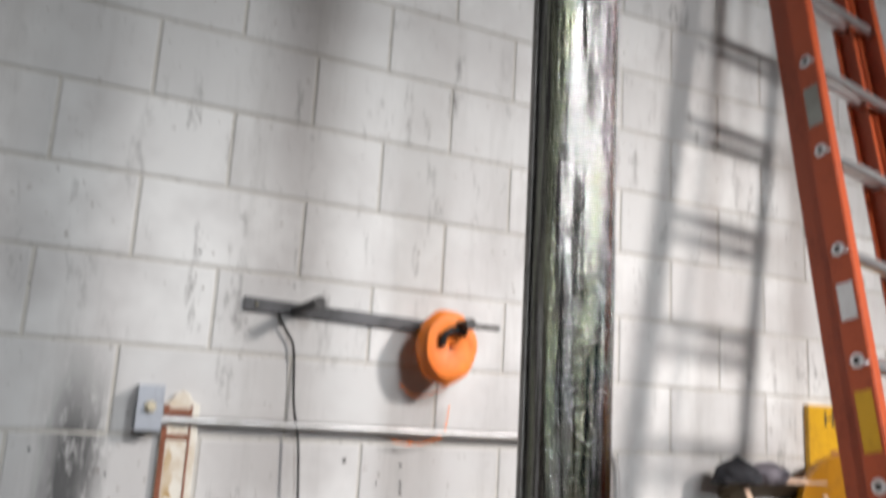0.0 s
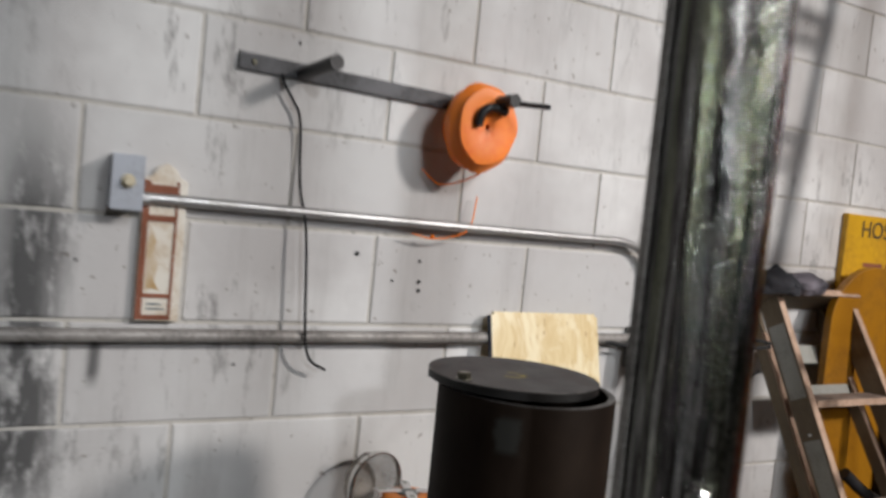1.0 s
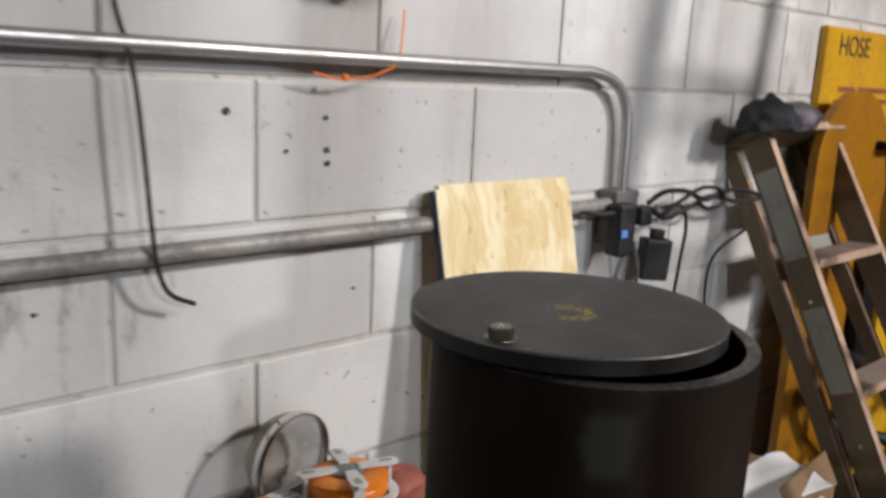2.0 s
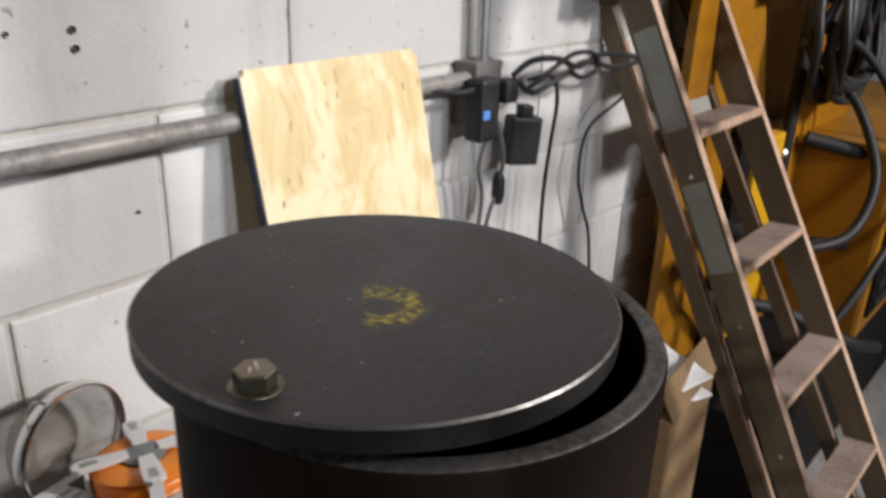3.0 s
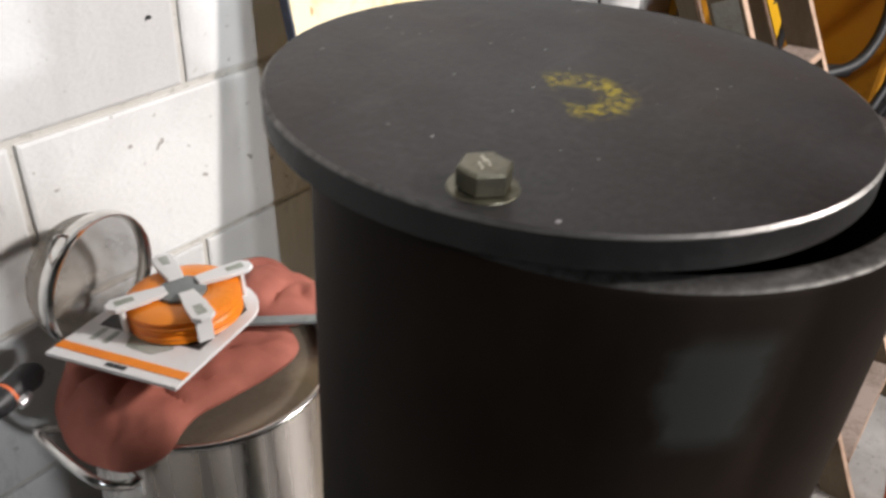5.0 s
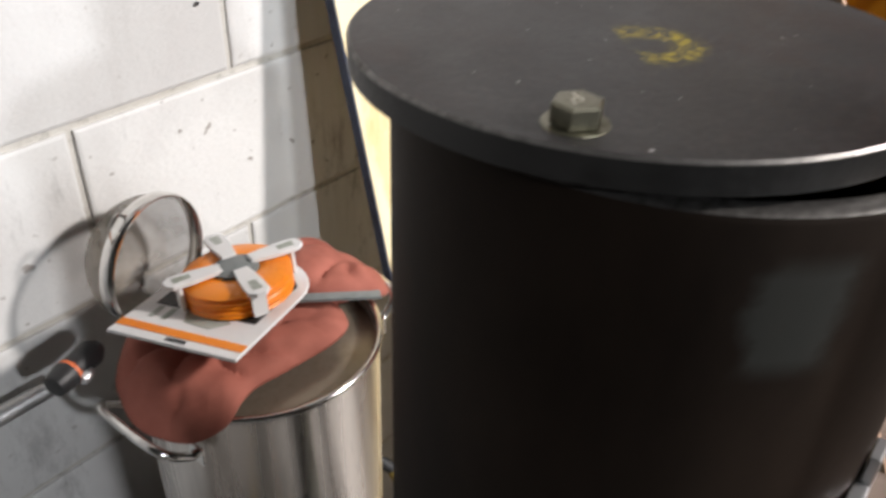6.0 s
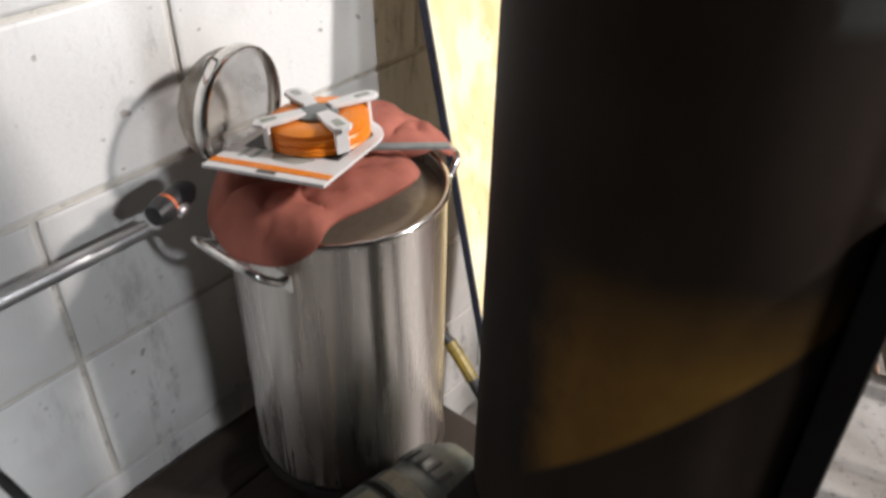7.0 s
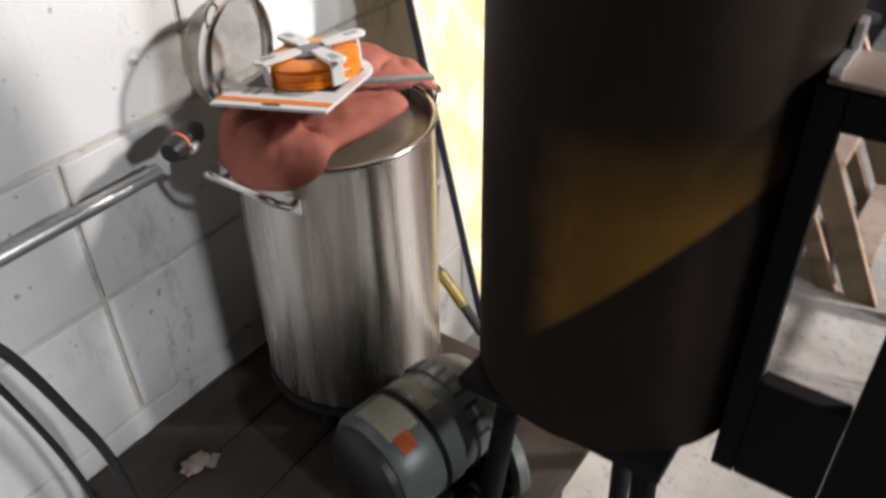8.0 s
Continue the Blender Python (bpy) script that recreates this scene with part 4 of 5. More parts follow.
def yellow_machine():
    ob = thing("yellow_machine", 2.46, -0.10, 0.0, "amber yellow machine cabinet with rounded guards and hoses", "machine")
    part("guard", placed(slab(arched(-0.20, 0.20, 0.62, 1.24, low=-0.25), -0.012, 0.012, 0.003), pose(0, 0, 0, 90)), AMBER, ob, "rounded amber guard plate")
    part("guard", placed(slab(arched(0.42, 0.86, 0.3, 1.25, low=-0.25), -0.014, 0.014, 0.003), pose(0, -0.06, 0, 90)), AMBER, ob, "second rounded amber guard plate")
    rim = [(0.64 + 0.225 * math.cos(a), -0.06, 1.052 + 0.205 * math.sin(a)) for a in [math.pi * k / 16 for k in range(17)]]
    part("rubber_rim", tube(rim + [(0.412, -0.06, 0.7), (0.412, -0.06, 0.3)], 0.018, 10, 3), RUBBER, ob, "black rubber edge trim", smooth=True)
    part("body", box(0.50, 1.7, -0.34, 0.06, 0.12, 0.70, 0.015), AMBER, ob)
    part("panel", box(0.20, 0.48, -0.06, -0.02, 0.13, 0.72, 0.006), YELLOW, ob, "yellow side panel")
    part("skid", box(-0.15, 1.75, -0.32, 0.03, FZ, 0.1195, 0.01), BLACK_STEEL, ob)
    # black panel, slats and side strip are made-up parts that darken this side
    part("added_black_panel", box(0.54, 1.05, -0.352, -0.3402, 0.18, 0.62, 0.004), BLACK_STEEL, ob, "added black panel that darkens the machine front")
    for k in range(7):
        part("slat", box(0.56, 1.03, -0.360, -0.3525, 0.21 + 0.058 * k, 0.235 + 0.058 * k, 0.002), BLACK, ob)
    part("dark_panel", box(0.10, 0.19, -0.05, -0.02, 0.13, 0.80, 0.004), BLACK_STEEL, ob, "black side strip")
    part("hose", tube([(0.30, -0.09, 0.98), (0.42, -0.14, 0.90), (0.50, -0.22, 0.78), (0.46, -0.30, 0.62), (0.30, -0.30, 0.50), (0.16, -0.20, 0.46)], 0.014, 12), RUBBER, ob, "looped black hose", smooth=True)
    part("hose", tube([(0.36, -0.09, 1.02), (0.52, -0.18, 0.95), (0.60, -0.28, 0.80), (0.55, -0.38, 0.60), (0.36, -0.36, 0.38), (0.2, -0.30, 0.2)], 0.012, 12), RUBBER, ob, "looped black hose", smooth=True)
    part("bracket", box(0.12, 0.46, -0.075, -0.055, 1.10, 1.125, 0.004), BLACK_STEEL, ob)
    part("pivot", rod((0.13, -0.03, 1.10), (0.13, 0.0, 1.10), 0.012), BLACK_STEEL, ob)
    for x, y, z in ((0.40, -0.061, 0.66), (0.62, -0.341, 0.6), (0.40, -0.061, 0.3)):
        part("bolt", placed(lathe([(0.014, 0), (0.014, 0.006), (0.008, 0.012), (0, 0.012)], 6), pose(x, y, z, 90)), ALU, ob)
    for k in range(3):
        part("text_bar", box(0.26 + 0.06 * k, 0.30 + 0.06 * k, -0.0625, -0.0595, 0.60, 0.62), INK, ob)
    part("hose", tube([(0.45, -0.10, 0.70), (0.62, -0.38, 0.64), (1.0, -0.42, 0.60), (1.5, -0.40, 0.66)], 0.022, 12), RUBBER, ob, "thick black hose", smooth=True)
    part("hose", tube([(-0.12, -0.06, 0.62), (-0.02, -0.08, 0.55), (0.12, -0.10, 0.50), (0.4, -0.20, 0.42), (0.9, -0.40, 0.34)], 0.018, 12), RUBBER, ob, "thick black hose", smooth=True)
    part("hose", tube([(-0.16, -0.05, 0.46), (-0.05, -0.09, 0.36), (0.14, -0.20, 0.30), (0.3, -0.36, 0.20), (0.5, -0.40, 0.12)], 0.018, 12), RUBBER, ob, "thick black hose", smooth=True)


yellow_machine()


def hose_bundle():
    ob = thing("black_hose_bundle", 2.93, -0.28, 0.74, "bundle of black hoses hung on the yellow machine", "hose bundle")
    rng = random.Random(4)
    for k in range(9):
        w, h, y = 0.15 + 0.06 * rng.random(), 0.15 + 0.06 * rng.random(), -0.02 + 0.10 * rng.random()
        c = (0.06 * rng.random() - 0.03, 0.24 + 0.05 * rng.random())
        pts = [(c[0] + w * math.cos(a), y + 0.015 * math.sin(3 * a + k), c[1] + h * math.sin(a)) for a in [2 * math.pi * j / 14 + k for j in range(14)]]
        part("turn", tube(pts, 0.011 + 0.005 * rng.random(), 8, 4), RUBBER, ob, smooth=True)
    part("hook", box(-0.02, 0.02, 0.0, 0.135, 0.33, 0.36, 0.003), BLACK_STEEL, ob)


hose_bundle()


# ---- stock pot on its burner ----
PX, PY, PLOW, PTOP, PR = 0.883, -0.168, 0.200, 0.60, 0.1305
TABLE = 0.165


def low_table():
    ob = thing("low_table", 0.78, -0.22, FZ, "low dark brown wooden table against the wall", "table")
    h = TABLE - FZ
    for k in range(5):
        part("plank", box(-0.285, 0.235, -0.322 + 0.107 * k, -0.218 + 0.107 * k, h - 0.024, h - 0.0004 * (k % 2), 0.002), TABLE_WOOD, ob)
    for x in (-0.26, 0.21):
        for y in (-0.24, 0.18):
            part("leg", box(x - 0.022, x + 0.022, y - 0.022, y + 0.022, 0, h - 0.0245, 0.002), TABLE_WOOD, ob)


low_table()


def iron_trivet():
    ob = thing("iron_trivet", PX, PY, TABLE, "sooty cast iron trivet under the stock pot", "trivet")
    part("ring", lathe([(0.105, 0.020), (0.128, 0.020), (0.134, 0.026), (0.130, 0.0345), (0.105, 0.0345)], 48, closed=True), BURNER, ob, smooth=True)
    for k in range(4):
        a = radians(20 + 90 * k)
        part("foot", rod((0.118 * math.cos(a), 0.118 * math.sin(a), 0.022), (0.124 * math.cos(a), 0.124 * math.sin(a), 0.0), 0.010, 10), BURNER, ob)


iron_trivet()


def stock_pot():
    ob = thing("stock_pot", PX, PY, PLOW + 0.0005, "tall stainless steel stock pot with side handles", "stock pot")
    h = PTOP - PLOW
    shell = lathe([(0, 0), (PR - 0.012, 0), (PR - 0.003, 0.004), (PR, 0.014), (PR, h * 0.5), (PR, h - 0.012), (PR + 0.0005, h - 0.006), (PR - 0.0022, h - 0.006), (PR - 0.0022, 0.016), (PR - 0.012, 0.006), (0, 0.006)], 96)
    part("body", shell, POT, ob, smooth=True)
    part("rolled_rim", lathe([(PR + 0.004 * math.cos(a), h - 0.003 + 0.004 * math.sin(a)) for a in [2 * math.pi * k / 10 for k in range(10)]], 96, closed=True), RIM, ob, "bright rolled rim", smooth=True)
    for ang in (180, 0):
        c, s = math.cos(radians(ang)), math.sin(radians(ang))

        def at(u, v, z):
            return (c * (PR + u) - s * v, s * (PR + u) + c * v, z)

        part("handle", tube([at(-0.001, -0.055, h - 0.040), at(0.010, -0.055, h - 0.039), at(0.030, -0.052, h - 0.022), at(0.038, -0.035, h - 0.014), at(0.040, 0.0, h - 0.012), at(0.038, 0.035, h - 0.014), at(0.030, 0.052, h - 0.022), at(0.010, 0.055, h - 0.039), at(-0.001, 0.055, h - 0.040)], 0.0048, 10), RIM, ob, "bent steel rod handle", smooth=True)
        for v in (-0.055, 0.055):
            part("bracket", placed(box(-0.001, 0.0022, -0.011, 0.011, -0.012, 0.010, 0.001), Matrix.Translation(at(0.0005, v, h - 0.040)) @ pose(0, 0, 0, 0, 0, ang)), RIM, ob)
    part("inner_cover", lathe([(0, h - 0.012), (PR - 0.030, h - 0.014), (PR - 0.010, h - 0.019), (PR - 0.003, h - 0.019), (PR - 0.003, h - 0.021), (0, h - 0.020)], 72), POT_LID, ob, "dull sunken pot cover", smooth=True)


stock_pot()


def pillow(outline, base, height, seed):
    """A soft flattened body over a rounded outline, creased, and drooping past the pot rim."""
    edge = smooth_path([(*p, 0.0) for p in outline + outline[:1]], 6)[:-1]
    cx, cy = sum(p.x for p in edge) / len(edge), sum(p.y for p in edge) / len(edge)
    levels = [(0.0, 0.0), (0.5, 0.0), (0.93, 0.0), (0.985, 0.12), (1.0, 0.30)]
    levels += [(k / 16, 0.30 + 0.70 * (1 - (k / 16) ** 3.2) ** 0.6) for k in range(15, -1, -1)]
    bm = bmesh.new()
    rings = []
    for k, (f, up) in enumerate(levels):
        ring = []
        for p in edge if f > 0 else [Vector((cx, cy, 0))]:
            x, y = cx + (p.x - cx) * f, cy + (p.y - cy) * f
            q = Vector((x, y, seed))
            z = base + height * up
            if k > 3:
                z += up * (0.007 * noise.noise(q * 13) + 0.003 * noise.noise(q * 45) - 0.008 * (1 - abs(noise.noise(q * 21 + Vector((3, 1, 0))))) ** 9)
            z -= 0.85 * max(0.0, math.hypot(x - PX, y - PY) - PR + 0.004)
            ring.append(bm.verts.new((x, y, z)))
        rings.append(ring)
    for a, b in zip(rings, rings[1:]):
        n = max(len(a), len(b))
        for k in range(n):
            m = (k + 1) % n
            loop = [a[k % len(a)]] + ([a[m]] if len(a) > 1 else []) + ([b[m]] if len(b) > 1 else []) + [b[k % len(b)]]
            bm.faces.new(loop)
    return bm


def gloves():
    """Suede welding gloves lying over the pot."""
    def glove(pieces, label):
        ob = thing("suede_glove", PX, PY, PTOP, label, "leather glove", "suede gloves on the pot")
        for name, outline, base, height, seed in pieces:
            part(name, placed(pillow(outline, base, height, seed), Matrix.Translation((-PX, -PY, -PTOP))), SUEDE, ob, smooth=True)

    glove((("glove_body", [(0.83, -0.060), (0.775, -0.085), (0.744, -0.112), (0.730, -0.140), (0.722, -0.175), (0.728, -0.208), (0.744, -0.238), (0.774, -0.254), (0.812, -0.246), (0.86, -0.252), (0.915, -0.256), (0.946, -0.240), (0.960, -0.17), (0.905, -0.105)], 0.608, 0.032, 1.0),),
          "rust-brown suede glove drooping over the pot edge")
    glove((("cuff", [(0.985, -0.088), (1.017, -0.112), (1.046, -0.160), (1.050, -0.200), (1.028, -0.224), (0.989, -0.224), (0.955, -0.212), (0.935, -0.18), (0.94, -0.12)], 0.612, 0.036, 7.0),),
          "rust-brown suede glove lying across the pot rim")


gloves()


def trimmer_pack():
    ob = thing("trimmer_line_pack", 0.8415, -0.163, 0.656, "white retail card with an orange stripe on the gloves", "retail pack", rx=-4.0, ry=4.5, rz=16.7)
    # card: straight near edge, rounded far end
    w, near, far = 0.073, -0.078, 0.062
    out = [(near, -w), (far - 0.02, -w)] + [(far - 0.02 + 0.062 * math.sin(a), -w * math.cos(a)) for a in [math.pi * k / 16 for k in range(1, 16)]] + [(far - 0.02, w), (near, w)]
    part("card", slab(out, 0.0, 0.004, 0.001), WHITE, ob)
    part("window", slab([(-0.022, -0.058), (0.055, -0.060), (0.088, -0.03), (0.095, 0.0), (0.088, 0.03), (0.055, 0.060), (-0.022, 0.058)], 0.0042, 0.0050), INK, ob, "dark window in the card")
    part("stripe", box(-0.067, -0.056, -w + 0.001, w - 0.001, 0.0042, 0.0048), SPOOL, ob, "orange printed stripe")
    part("picture", slab([(-0.045, -0.02), (-0.03, -0.035), (-0.015, -0.02), (-0.012, 0.0), (-0.025, 0.018), (-0.042, 0.01)], 0.0042, 0.0047), PALE_INK, ob, "faded printed picture")
    part("text_bar", box(-0.0745, -0.0695, -0.014, 0.008, 0.0042, 0.0048), INK, ob)
    for y in (0.03, 0.045):
        part("text_bar", box(-0.045, -0.025, y, y + 0.006, 0.0042, 0.0047), PALE_INK, ob)
    return ob


trimmer_pack()


def trimmer_spool():
    ob = thing("trimmer_line_coil", 0.868, -0.166, 0.6600, "coil of orange trimmer line with white plastic clips", "line coil", rx=-4.5, ry=3.5, rz=33)
    ob.scale = (1.1, 1.1, 1.1)
    prof = [(0.022, 0.0)]
    for k in range(5):
        prof += [(0.048 + 0.0015 * (k % 2), 0.001 + 0.005 * k), (0.0508, 0.0035 + 0.005 * k)]
    prof += [(0.046, 0.0265), (0.030, 0.0275), (0.022, 0.026)]
    part("line", lathe(prof, 64, closed=True), SPOOL, ob, smooth=True)
    part("hub", lathe([(0, 0.004), (0.0215, 0.004), (0.0215, 0.029), (0.017, 0.031), (0, 0.031)], 32), GREY_CLIP, ob, "grey round hub", smooth=True)
    for k in range(4):
        m = pose(0, 0, 0, 0, 0, 90 * k + 38)
        loop = slab([(0.014, -0.007), (0.040, -0.010), (0.060, -0.010), (0.066, -0.004), (0.066, 0.004), (0.060, 0.010), (0.040, 0.010), (0.014, 0.007)], 0.029, 0.0335, 0.001)
        clip = part("clip", placed(loop, m), WHITE, ob, "white plastic clip")
        part("slot", placed(slab([(0.042, -0.0035), (0.058, -0.0045), (0.058, 0.0045), (0.042, 0.0035)], 0.0336, 0.0340), m), PALE_INK, clip)
        part("clip_side", placed(box(0.052, 0.056, -0.007, 0.007, 0.004, 0.0288, 0.001), m), WHITE, ob, "white plastic clip")


trimmer_spool()


def sieve():
    ob = thing("wire_sieve", 0.831, -0.077, 0.605, "round fine wire mesh kitchen sieve propped at the wall", "sieve", rz=-23)
    r = 0.070
    turn = pose(0, 0, r + 0.005, 90, 0, 40)
    bowl = lathe([(r * math.cos(a), -r * 0.92 * math.sin(a)) for a in [math.pi / 2 * k / 12 for k in range(13)]], 48)
    part("mesh_bowl", placed(bowl, turn), MESH, ob, "fine grey wire mesh bowl", smooth=True)
    part("rim", placed(lathe([(r + 0.0032 * math.cos(a), 0.0085 * math.sin(a)) for a in [2 * math.pi * k / 10 for k in range(10)]], 64, closed=True), turn), RIM, ob, "polished steel rim", smooth=True)
    part("hook_loop", placed(tube([(r * 0.97, 0.02, 0), (r + 0.012, 0.010, 0), (r + 0.014, -0.004, 0), (r, -0.012, 0)], 0.0016, 6), turn @ pose(0, 0, 0, 0, 0, 120)), RIM, ob)


sieve()


def side_tools():
    ob = thing("grip_tool", 0.716, -0.092, 0.616, "black tool grip with an orange band and steel tip", "tool", rz=20)
    ob.scale = (0.7, 0.7, 0.7)
    part("grip", placed(lathe([(0, -0.045), (0.016, -0.042), (0.021, -0.02), (0.019, 0.01), (0.021, 0.035), (0.012, 0.05), (0, 0.052)], 24), pose(0, 0, 0.003, 0, 90)), BLACK, ob, smooth=True)
    part("band", placed(lathe([(0.0195, 0), (0.0205, 0.002), (0.0205, 0.010), (0.0195, 0.012)], 24), pose(-0.018, 0, 0.003, 0, 90)), STICKER, ob, "orange band")
    part("tip", placed(lathe([(0, 0), (0.008, 0.0), (0.009, 0.012), (0.006, 0.022), (0, 0.022)], 16), pose(-0.012, -0.020, -0.004, 0, 90)), ALU, ob, "bright steel tip")
    bar = thing("flat_bar", 0.948, -0.232, 0.641, "flat grey steel bar lying across the pot rim", "steel bar", rz=-40, ry=4)
    part("bar", box(-0.075, 0.042, -0.006, 0.006, -0.002, 0.002, 0.0008), GREY_CLIP, bar)


side_tools()


def blower_motor():
    ob = thing("blower_motor", 0.766, -0.376, TABLE, "grey-green electric blower motor with an orange sticker", "motor", rz=-10)
    ob.scale = (1.18, 1.18, 1.18)
    r, c = 0.064, 0.070
    axis = pose(0, 0, c, 0, 90)
    part("body", placed(lathe([(0, -0.070), (r - 0.006, -0.070), (r, -0.060), (r, 0.012), (r - 0.002, 0.015), (r - 0.002, 0.030), (r + 0.001, 0.033), (r + 0.001, 0.062), (r - 0.010, 0.085), (0.03, 0.098), (0, 0.100)], 56), axis), MOTOR, ob, smooth=True)
    part("end_cap", placed(lathe([(0, -0.084), (0.046, -0.083), (0.054, -0.078), (0.056, -0.0705)], 40), axis), BLACK, ob, "dark end cap", smooth=True)
    part("band", placed(lathe([(r, 0), (r + 0.0015, 0.001), (r + 0.0015, 0.007), (r, 0.008)], 56), axis @ pose(0, 0, -0.018)), BLACK_STEEL, ob, "dark clamp band", smooth=True)

    def on_side(x, angle, lift):
        a = radians(angle)
        return Matrix.Translation((x, -math.cos(a) * (r + lift), c + math.sin(a) * (r + lift))) @ pose(0, 0, 0, 90 - angle)

    def wrap(x0, x1, a0, a1, lift, mat, name, label):
        bm = bmesh.new()
        rows = []
        for k in range(9):
            a = radians(a0 + (a1 - a0) * k / 8)
            rows.append([bm.verts.new((x, -math.cos(a) * (r + lift), c + math.sin(a) * (r + lift))) for x in (x0, x1)])
        for p, q in zip(rows, rows[1:]):
            bm.faces.new((p[0], p[1], q[1], q[0]))
        bmesh.ops.solidify(bm, geom=bm.faces[:], thickness=0.0006)
        part(name, bm, mat, ob, label)

    wrap(-0.060, -0.022, 66, 118, 0.0012, CREAM, "label", "faded cream maker plate")
    wrap(-0.006, 0.012, 70, 125, 0.0012, CREAM, "label", "faded cream maker plate")
    wrap(-0.056, -0.036, 50, 68, 0.0014, STICKER, "sticker", "orange sticker")
    for k in range(9):
        part("cooling_slot", placed(box(-0.010, 0.010, -0.0026, 0.0026, -0.0008, 0.0008), on_side(0.040 + 0.0, 20 + 15 * k, 0.0012)), BLACK, ob)
    part("foot", box(-0.05, 0.05, -0.05, 0.05, 0.0, 0.008, 0.002), BLACK_STEEL, ob)
    flange = thing("pipe_flange", 0.822, -0.484, TABLE, "dull grey-green round pipe flange beside the motor", "pipe flange", rz=-35)
    part("disc", placed(lathe([(0.0, -0.010), (0.040, -0.010), (0.046, -0.006), (0.046, 0.006), (0.040, 0.010), (0.0, 0.010)], 40), pose(0, 0, 0.0465, 0, 90)), MOTOR, flange, smooth=True)
    part("socket", placed(lathe([(0.026, 0.009), (0.028, 0.012), (0.028, 0.034), (0.022, 0.034), (0.022, 0.011)], 32), pose(0, 0, 0.0465, 0, -90)), BLACK_STEEL, flange, smooth=True)
    rag = thing("yellow_rag", 0.60, -0.36, TABLE, "small yellow stained rag on the table", "rag")
    bm = bmesh.new()
    bmesh.ops.create_grid(bm, x_segments=14, y_segments=14, size=0.035)
    for v in bm.verts:
        v.co.z = 0.003 + 0.010 * (0.5 + 0.5 * noise.noise(v.co * 40)) * max(0, 1 - (v.co.length / 0.05) ** 2)
    part("cloth", bm, OLD_YELLOW, rag, smooth=True)


blower_motor()


def plastic_scrap():
    ob = thing("plastic_scrap", 0.602, -0.112, TABLE, "small crumpled clear plastic scrap on the table", "scrap")
    bm = bmesh.new()
    bmesh.ops.create_icosphere(bm, subdivisions=3, radius=1)
    for v in bm.verts:
        n = noise.noise(v.co * 3.1) * 0.5
        v.co = Vector((v.co.x * 0.020, v.co.y * 0.013, v.co.z * 0.010)) * (1 + n)
        v.co.z = max(v.co.z + 0.007, 0.0)
    part("crumple", bm, CAP, ob)
    part("corner", placed(box(-0.012, 0.012, -0.006, 0.006, 0.0, 0.0012), pose(0.02, -0.012, 0.0005, 0, 0, 30)), CAP, ob)


plastic_scrap()


def floor_cables():
    for pts, r in (([(0.395, -0.13, 0.60), (0.415, -0.145, 0.57), (0.435, -0.15, 0.533), (0.463, -0.15, 0.43), (0.483, -0.16, 0.32), (0.486, -0.18, 0.10), (0.475, -0.22, -0.15), (0.44, -0.32, FZ + 0.02), (0.40, -0.40, FZ + 0.006)], 0.0058),
                   ([(0.40, -0.06, 0.57), (0.415, -0.08, 0.52), (0.434, -0.10, 0.443), (0.459, -0.10, 0.31), (0.470, -0.11, 0.16), (0.465, -0.14, -0.1), (0.44, -0.20, FZ + 0.03), (0.38, -0.26, FZ + 0.005)], 0.0042)):
        o = Vector(pts[-1])
        ob = tagged(new("black_cable"), "black rubber cable hanging down to the floor", "cable", "cables by the pot")
        ob.matrix_basis = pose(*o)
        part("cord", tube([Vector(p) - o for p in pts], r, 10, 8), RUBBER, ob, smooth=True)
    gas = tagged(new("gas_hose"), "black and yellow gas hose behind the pot", "hose")
    gas.matrix_basis = pose(1.04, -0.20, 0.166)
    part("hose", tube([(-0.03, 0.08, 0.09), (0.0, 0.05, 0.10), (0.025, 0.0, 0.075), (0.02, -0.05, 0.03), (0.0, -0.10, 0.010)], 0.0085, 10), RUBBER, gas, smooth=True)
    part("collar", tube([(0.025, 0.0, 0.075), (0.024, -0.025, 0.052), (0.020, -0.05, 0.03)], 0.0100, 10), OLD_YELLOW, gas, "dull yellow hose collar")


floor_cables()


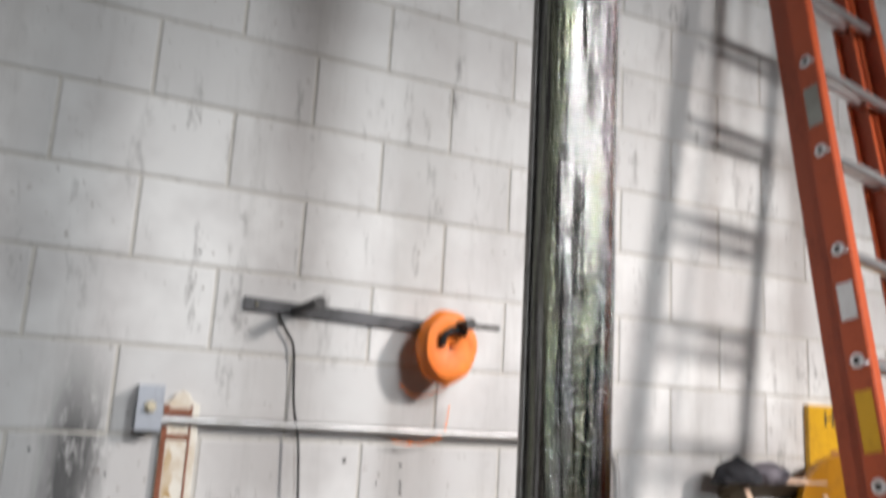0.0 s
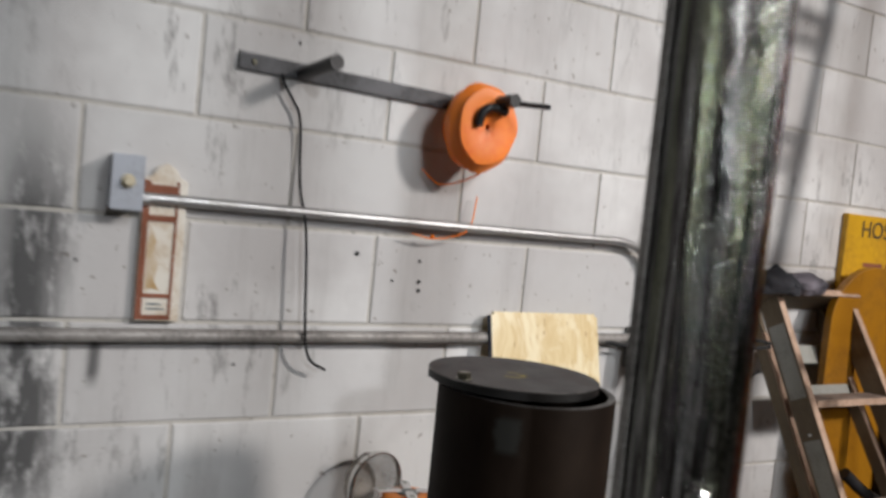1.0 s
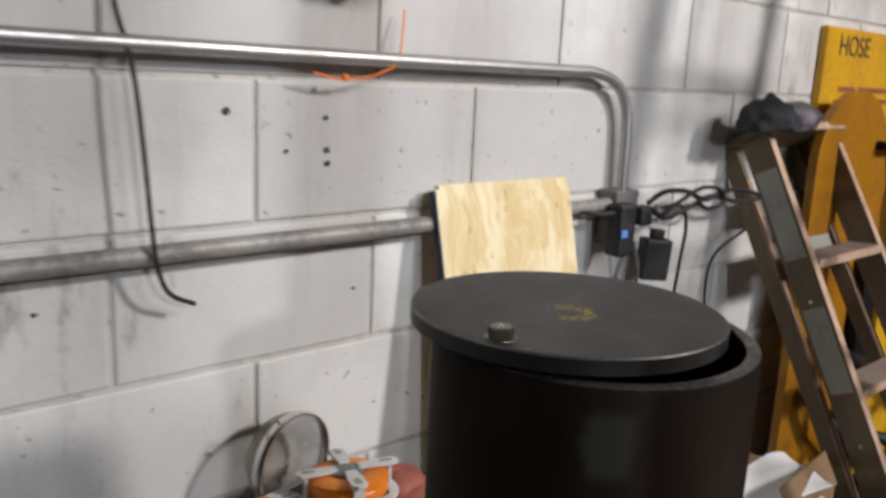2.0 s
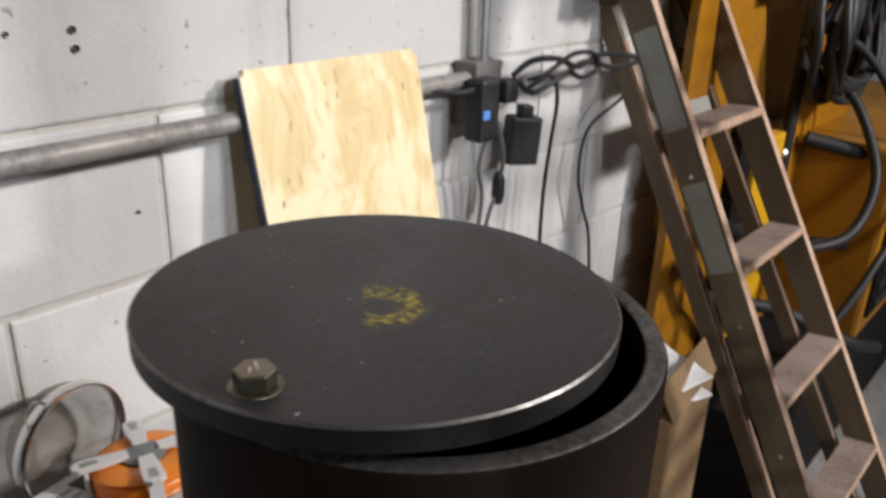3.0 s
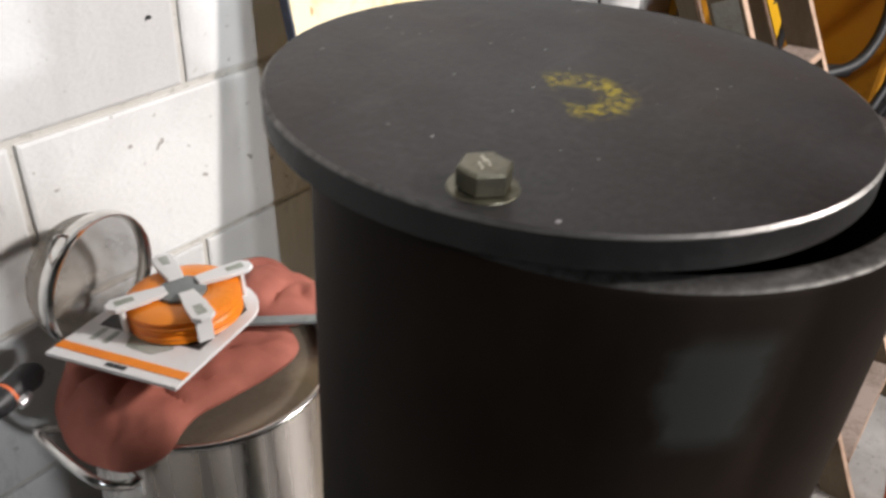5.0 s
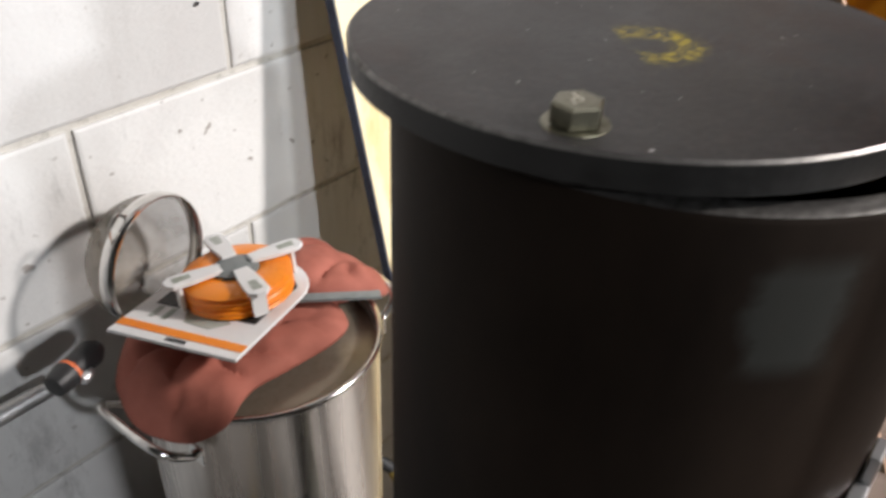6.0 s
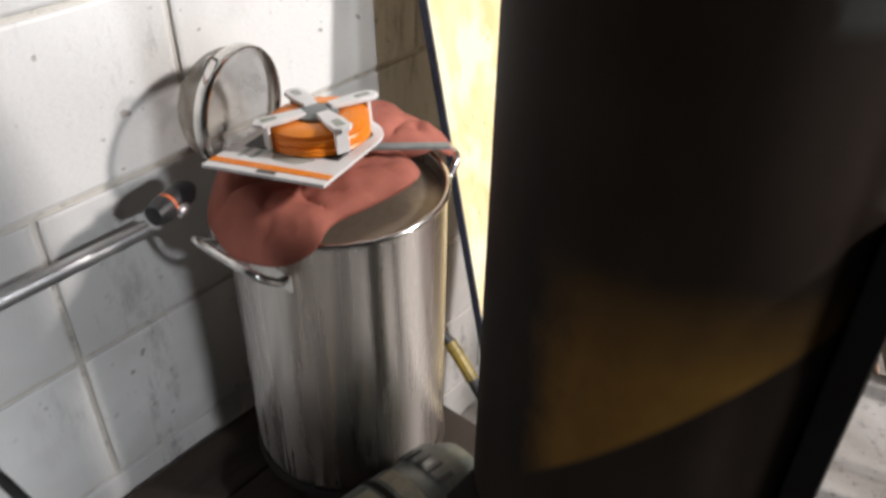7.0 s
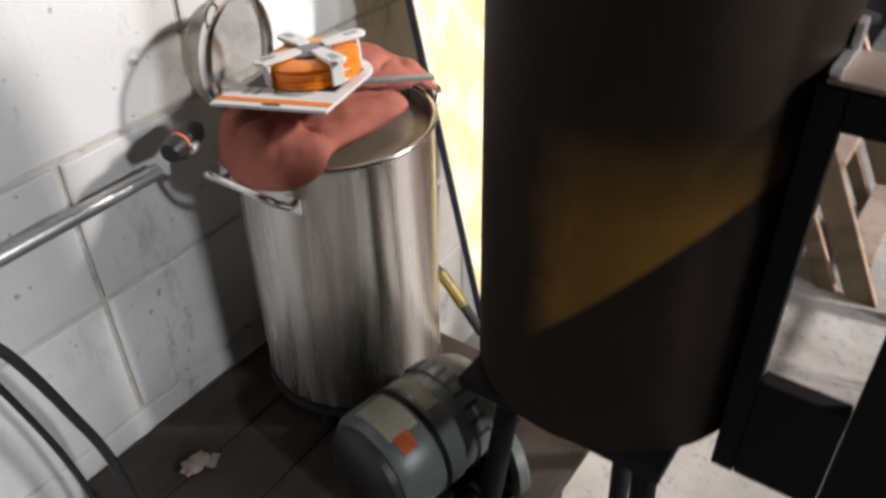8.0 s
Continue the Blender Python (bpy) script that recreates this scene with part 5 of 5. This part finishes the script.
# ---- old fixing holes in the blocks ----
for x, z, r in ((0.770, 1.174, 0.007), (0.925, 1.165, 0.005), (0.928, 1.118, 0.006), (0.929, 1.098, 0.006), (0.86, 1.118, 0.004), (0.60, 1.60, 0.004), (0.36, 1.66, 0.005), (0.05, 1.18, 0.005), (0.21, 1.13, 0.004), (0.52, 0.93, 0.004), (0.98, 0.90, 0.003)):
    part("fixing_hole", placed(lathe([(0, -0.0004), (r * 0.6, -0.0004), (r * 0.75, 0.0022)], 10), pose(x, -0.0015, z, 90)), INK, wall_north, "old dark fixing hole")


# ---- blocks of the wall, last ----
def block_mesh(name, length):
    j, c = 0.0042, 0.0035
    bm = bmesh.new()
    x0, x1, z0, z1 = j, length - j, j, U - j
    back = [bm.verts.new(p) for p in ((x0, 0.02, z0), (x1, 0.02, z0), (x1, 0.02, z1), (x0, 0.02, z1))]
    mid = [bm.verts.new(p) for p in ((x0, 0.0012, z0), (x1, 0.0012, z0), (x1, 0.0012, z1), (x0, 0.0012, z1))]
    face = [bm.verts.new(p) for p in ((x0 + c, 0, z0 + c), (x1 - c, 0, z0 + c), (x1 - c, 0, z1 - c), (x0 + c, 0, z1 - c))]
    for a, b in ((back, mid), (mid, face)):
        for k in range(4):
            bm.faces.new((a[k], a[(k + 1) % 4], b[(k + 1) % 4], b[k]))
    bm.faces.new(face)
    return finish(name, bm, BLOCK)


def block_wall():
    whole = block_mesh("block", 2 * U)
    odd_rows = {-1, 1, 2, 4, 6, 8, 10, 12, 14, 16, 18}
    rng = random.Random(11)
    rest = bmesh.new()
    for row in range(-2, int(HEIGHT / U)):
        start = 1 if row in odd_rows else 0
        for col in range(-16 + start, 34, 2):
            x = col * U
            if x < X0 or x + 2 * U > X1:
                continue
            m = Matrix.Translation((x, -0.0012 * rng.random(), row * U))
            if -1.0 < x < 3.6 and row < 16:
                ob = new("block", whole)
                ob.parent = wall_north
                ob.matrix_basis = m
            else:
                t = bmesh.new()
                t.from_mesh(whole)
                joined(rest, t, m)
    ob = part("far_blocks", rest, BLOCK, wall_north)
    ob["kind"] = "stuff"


block_wall()
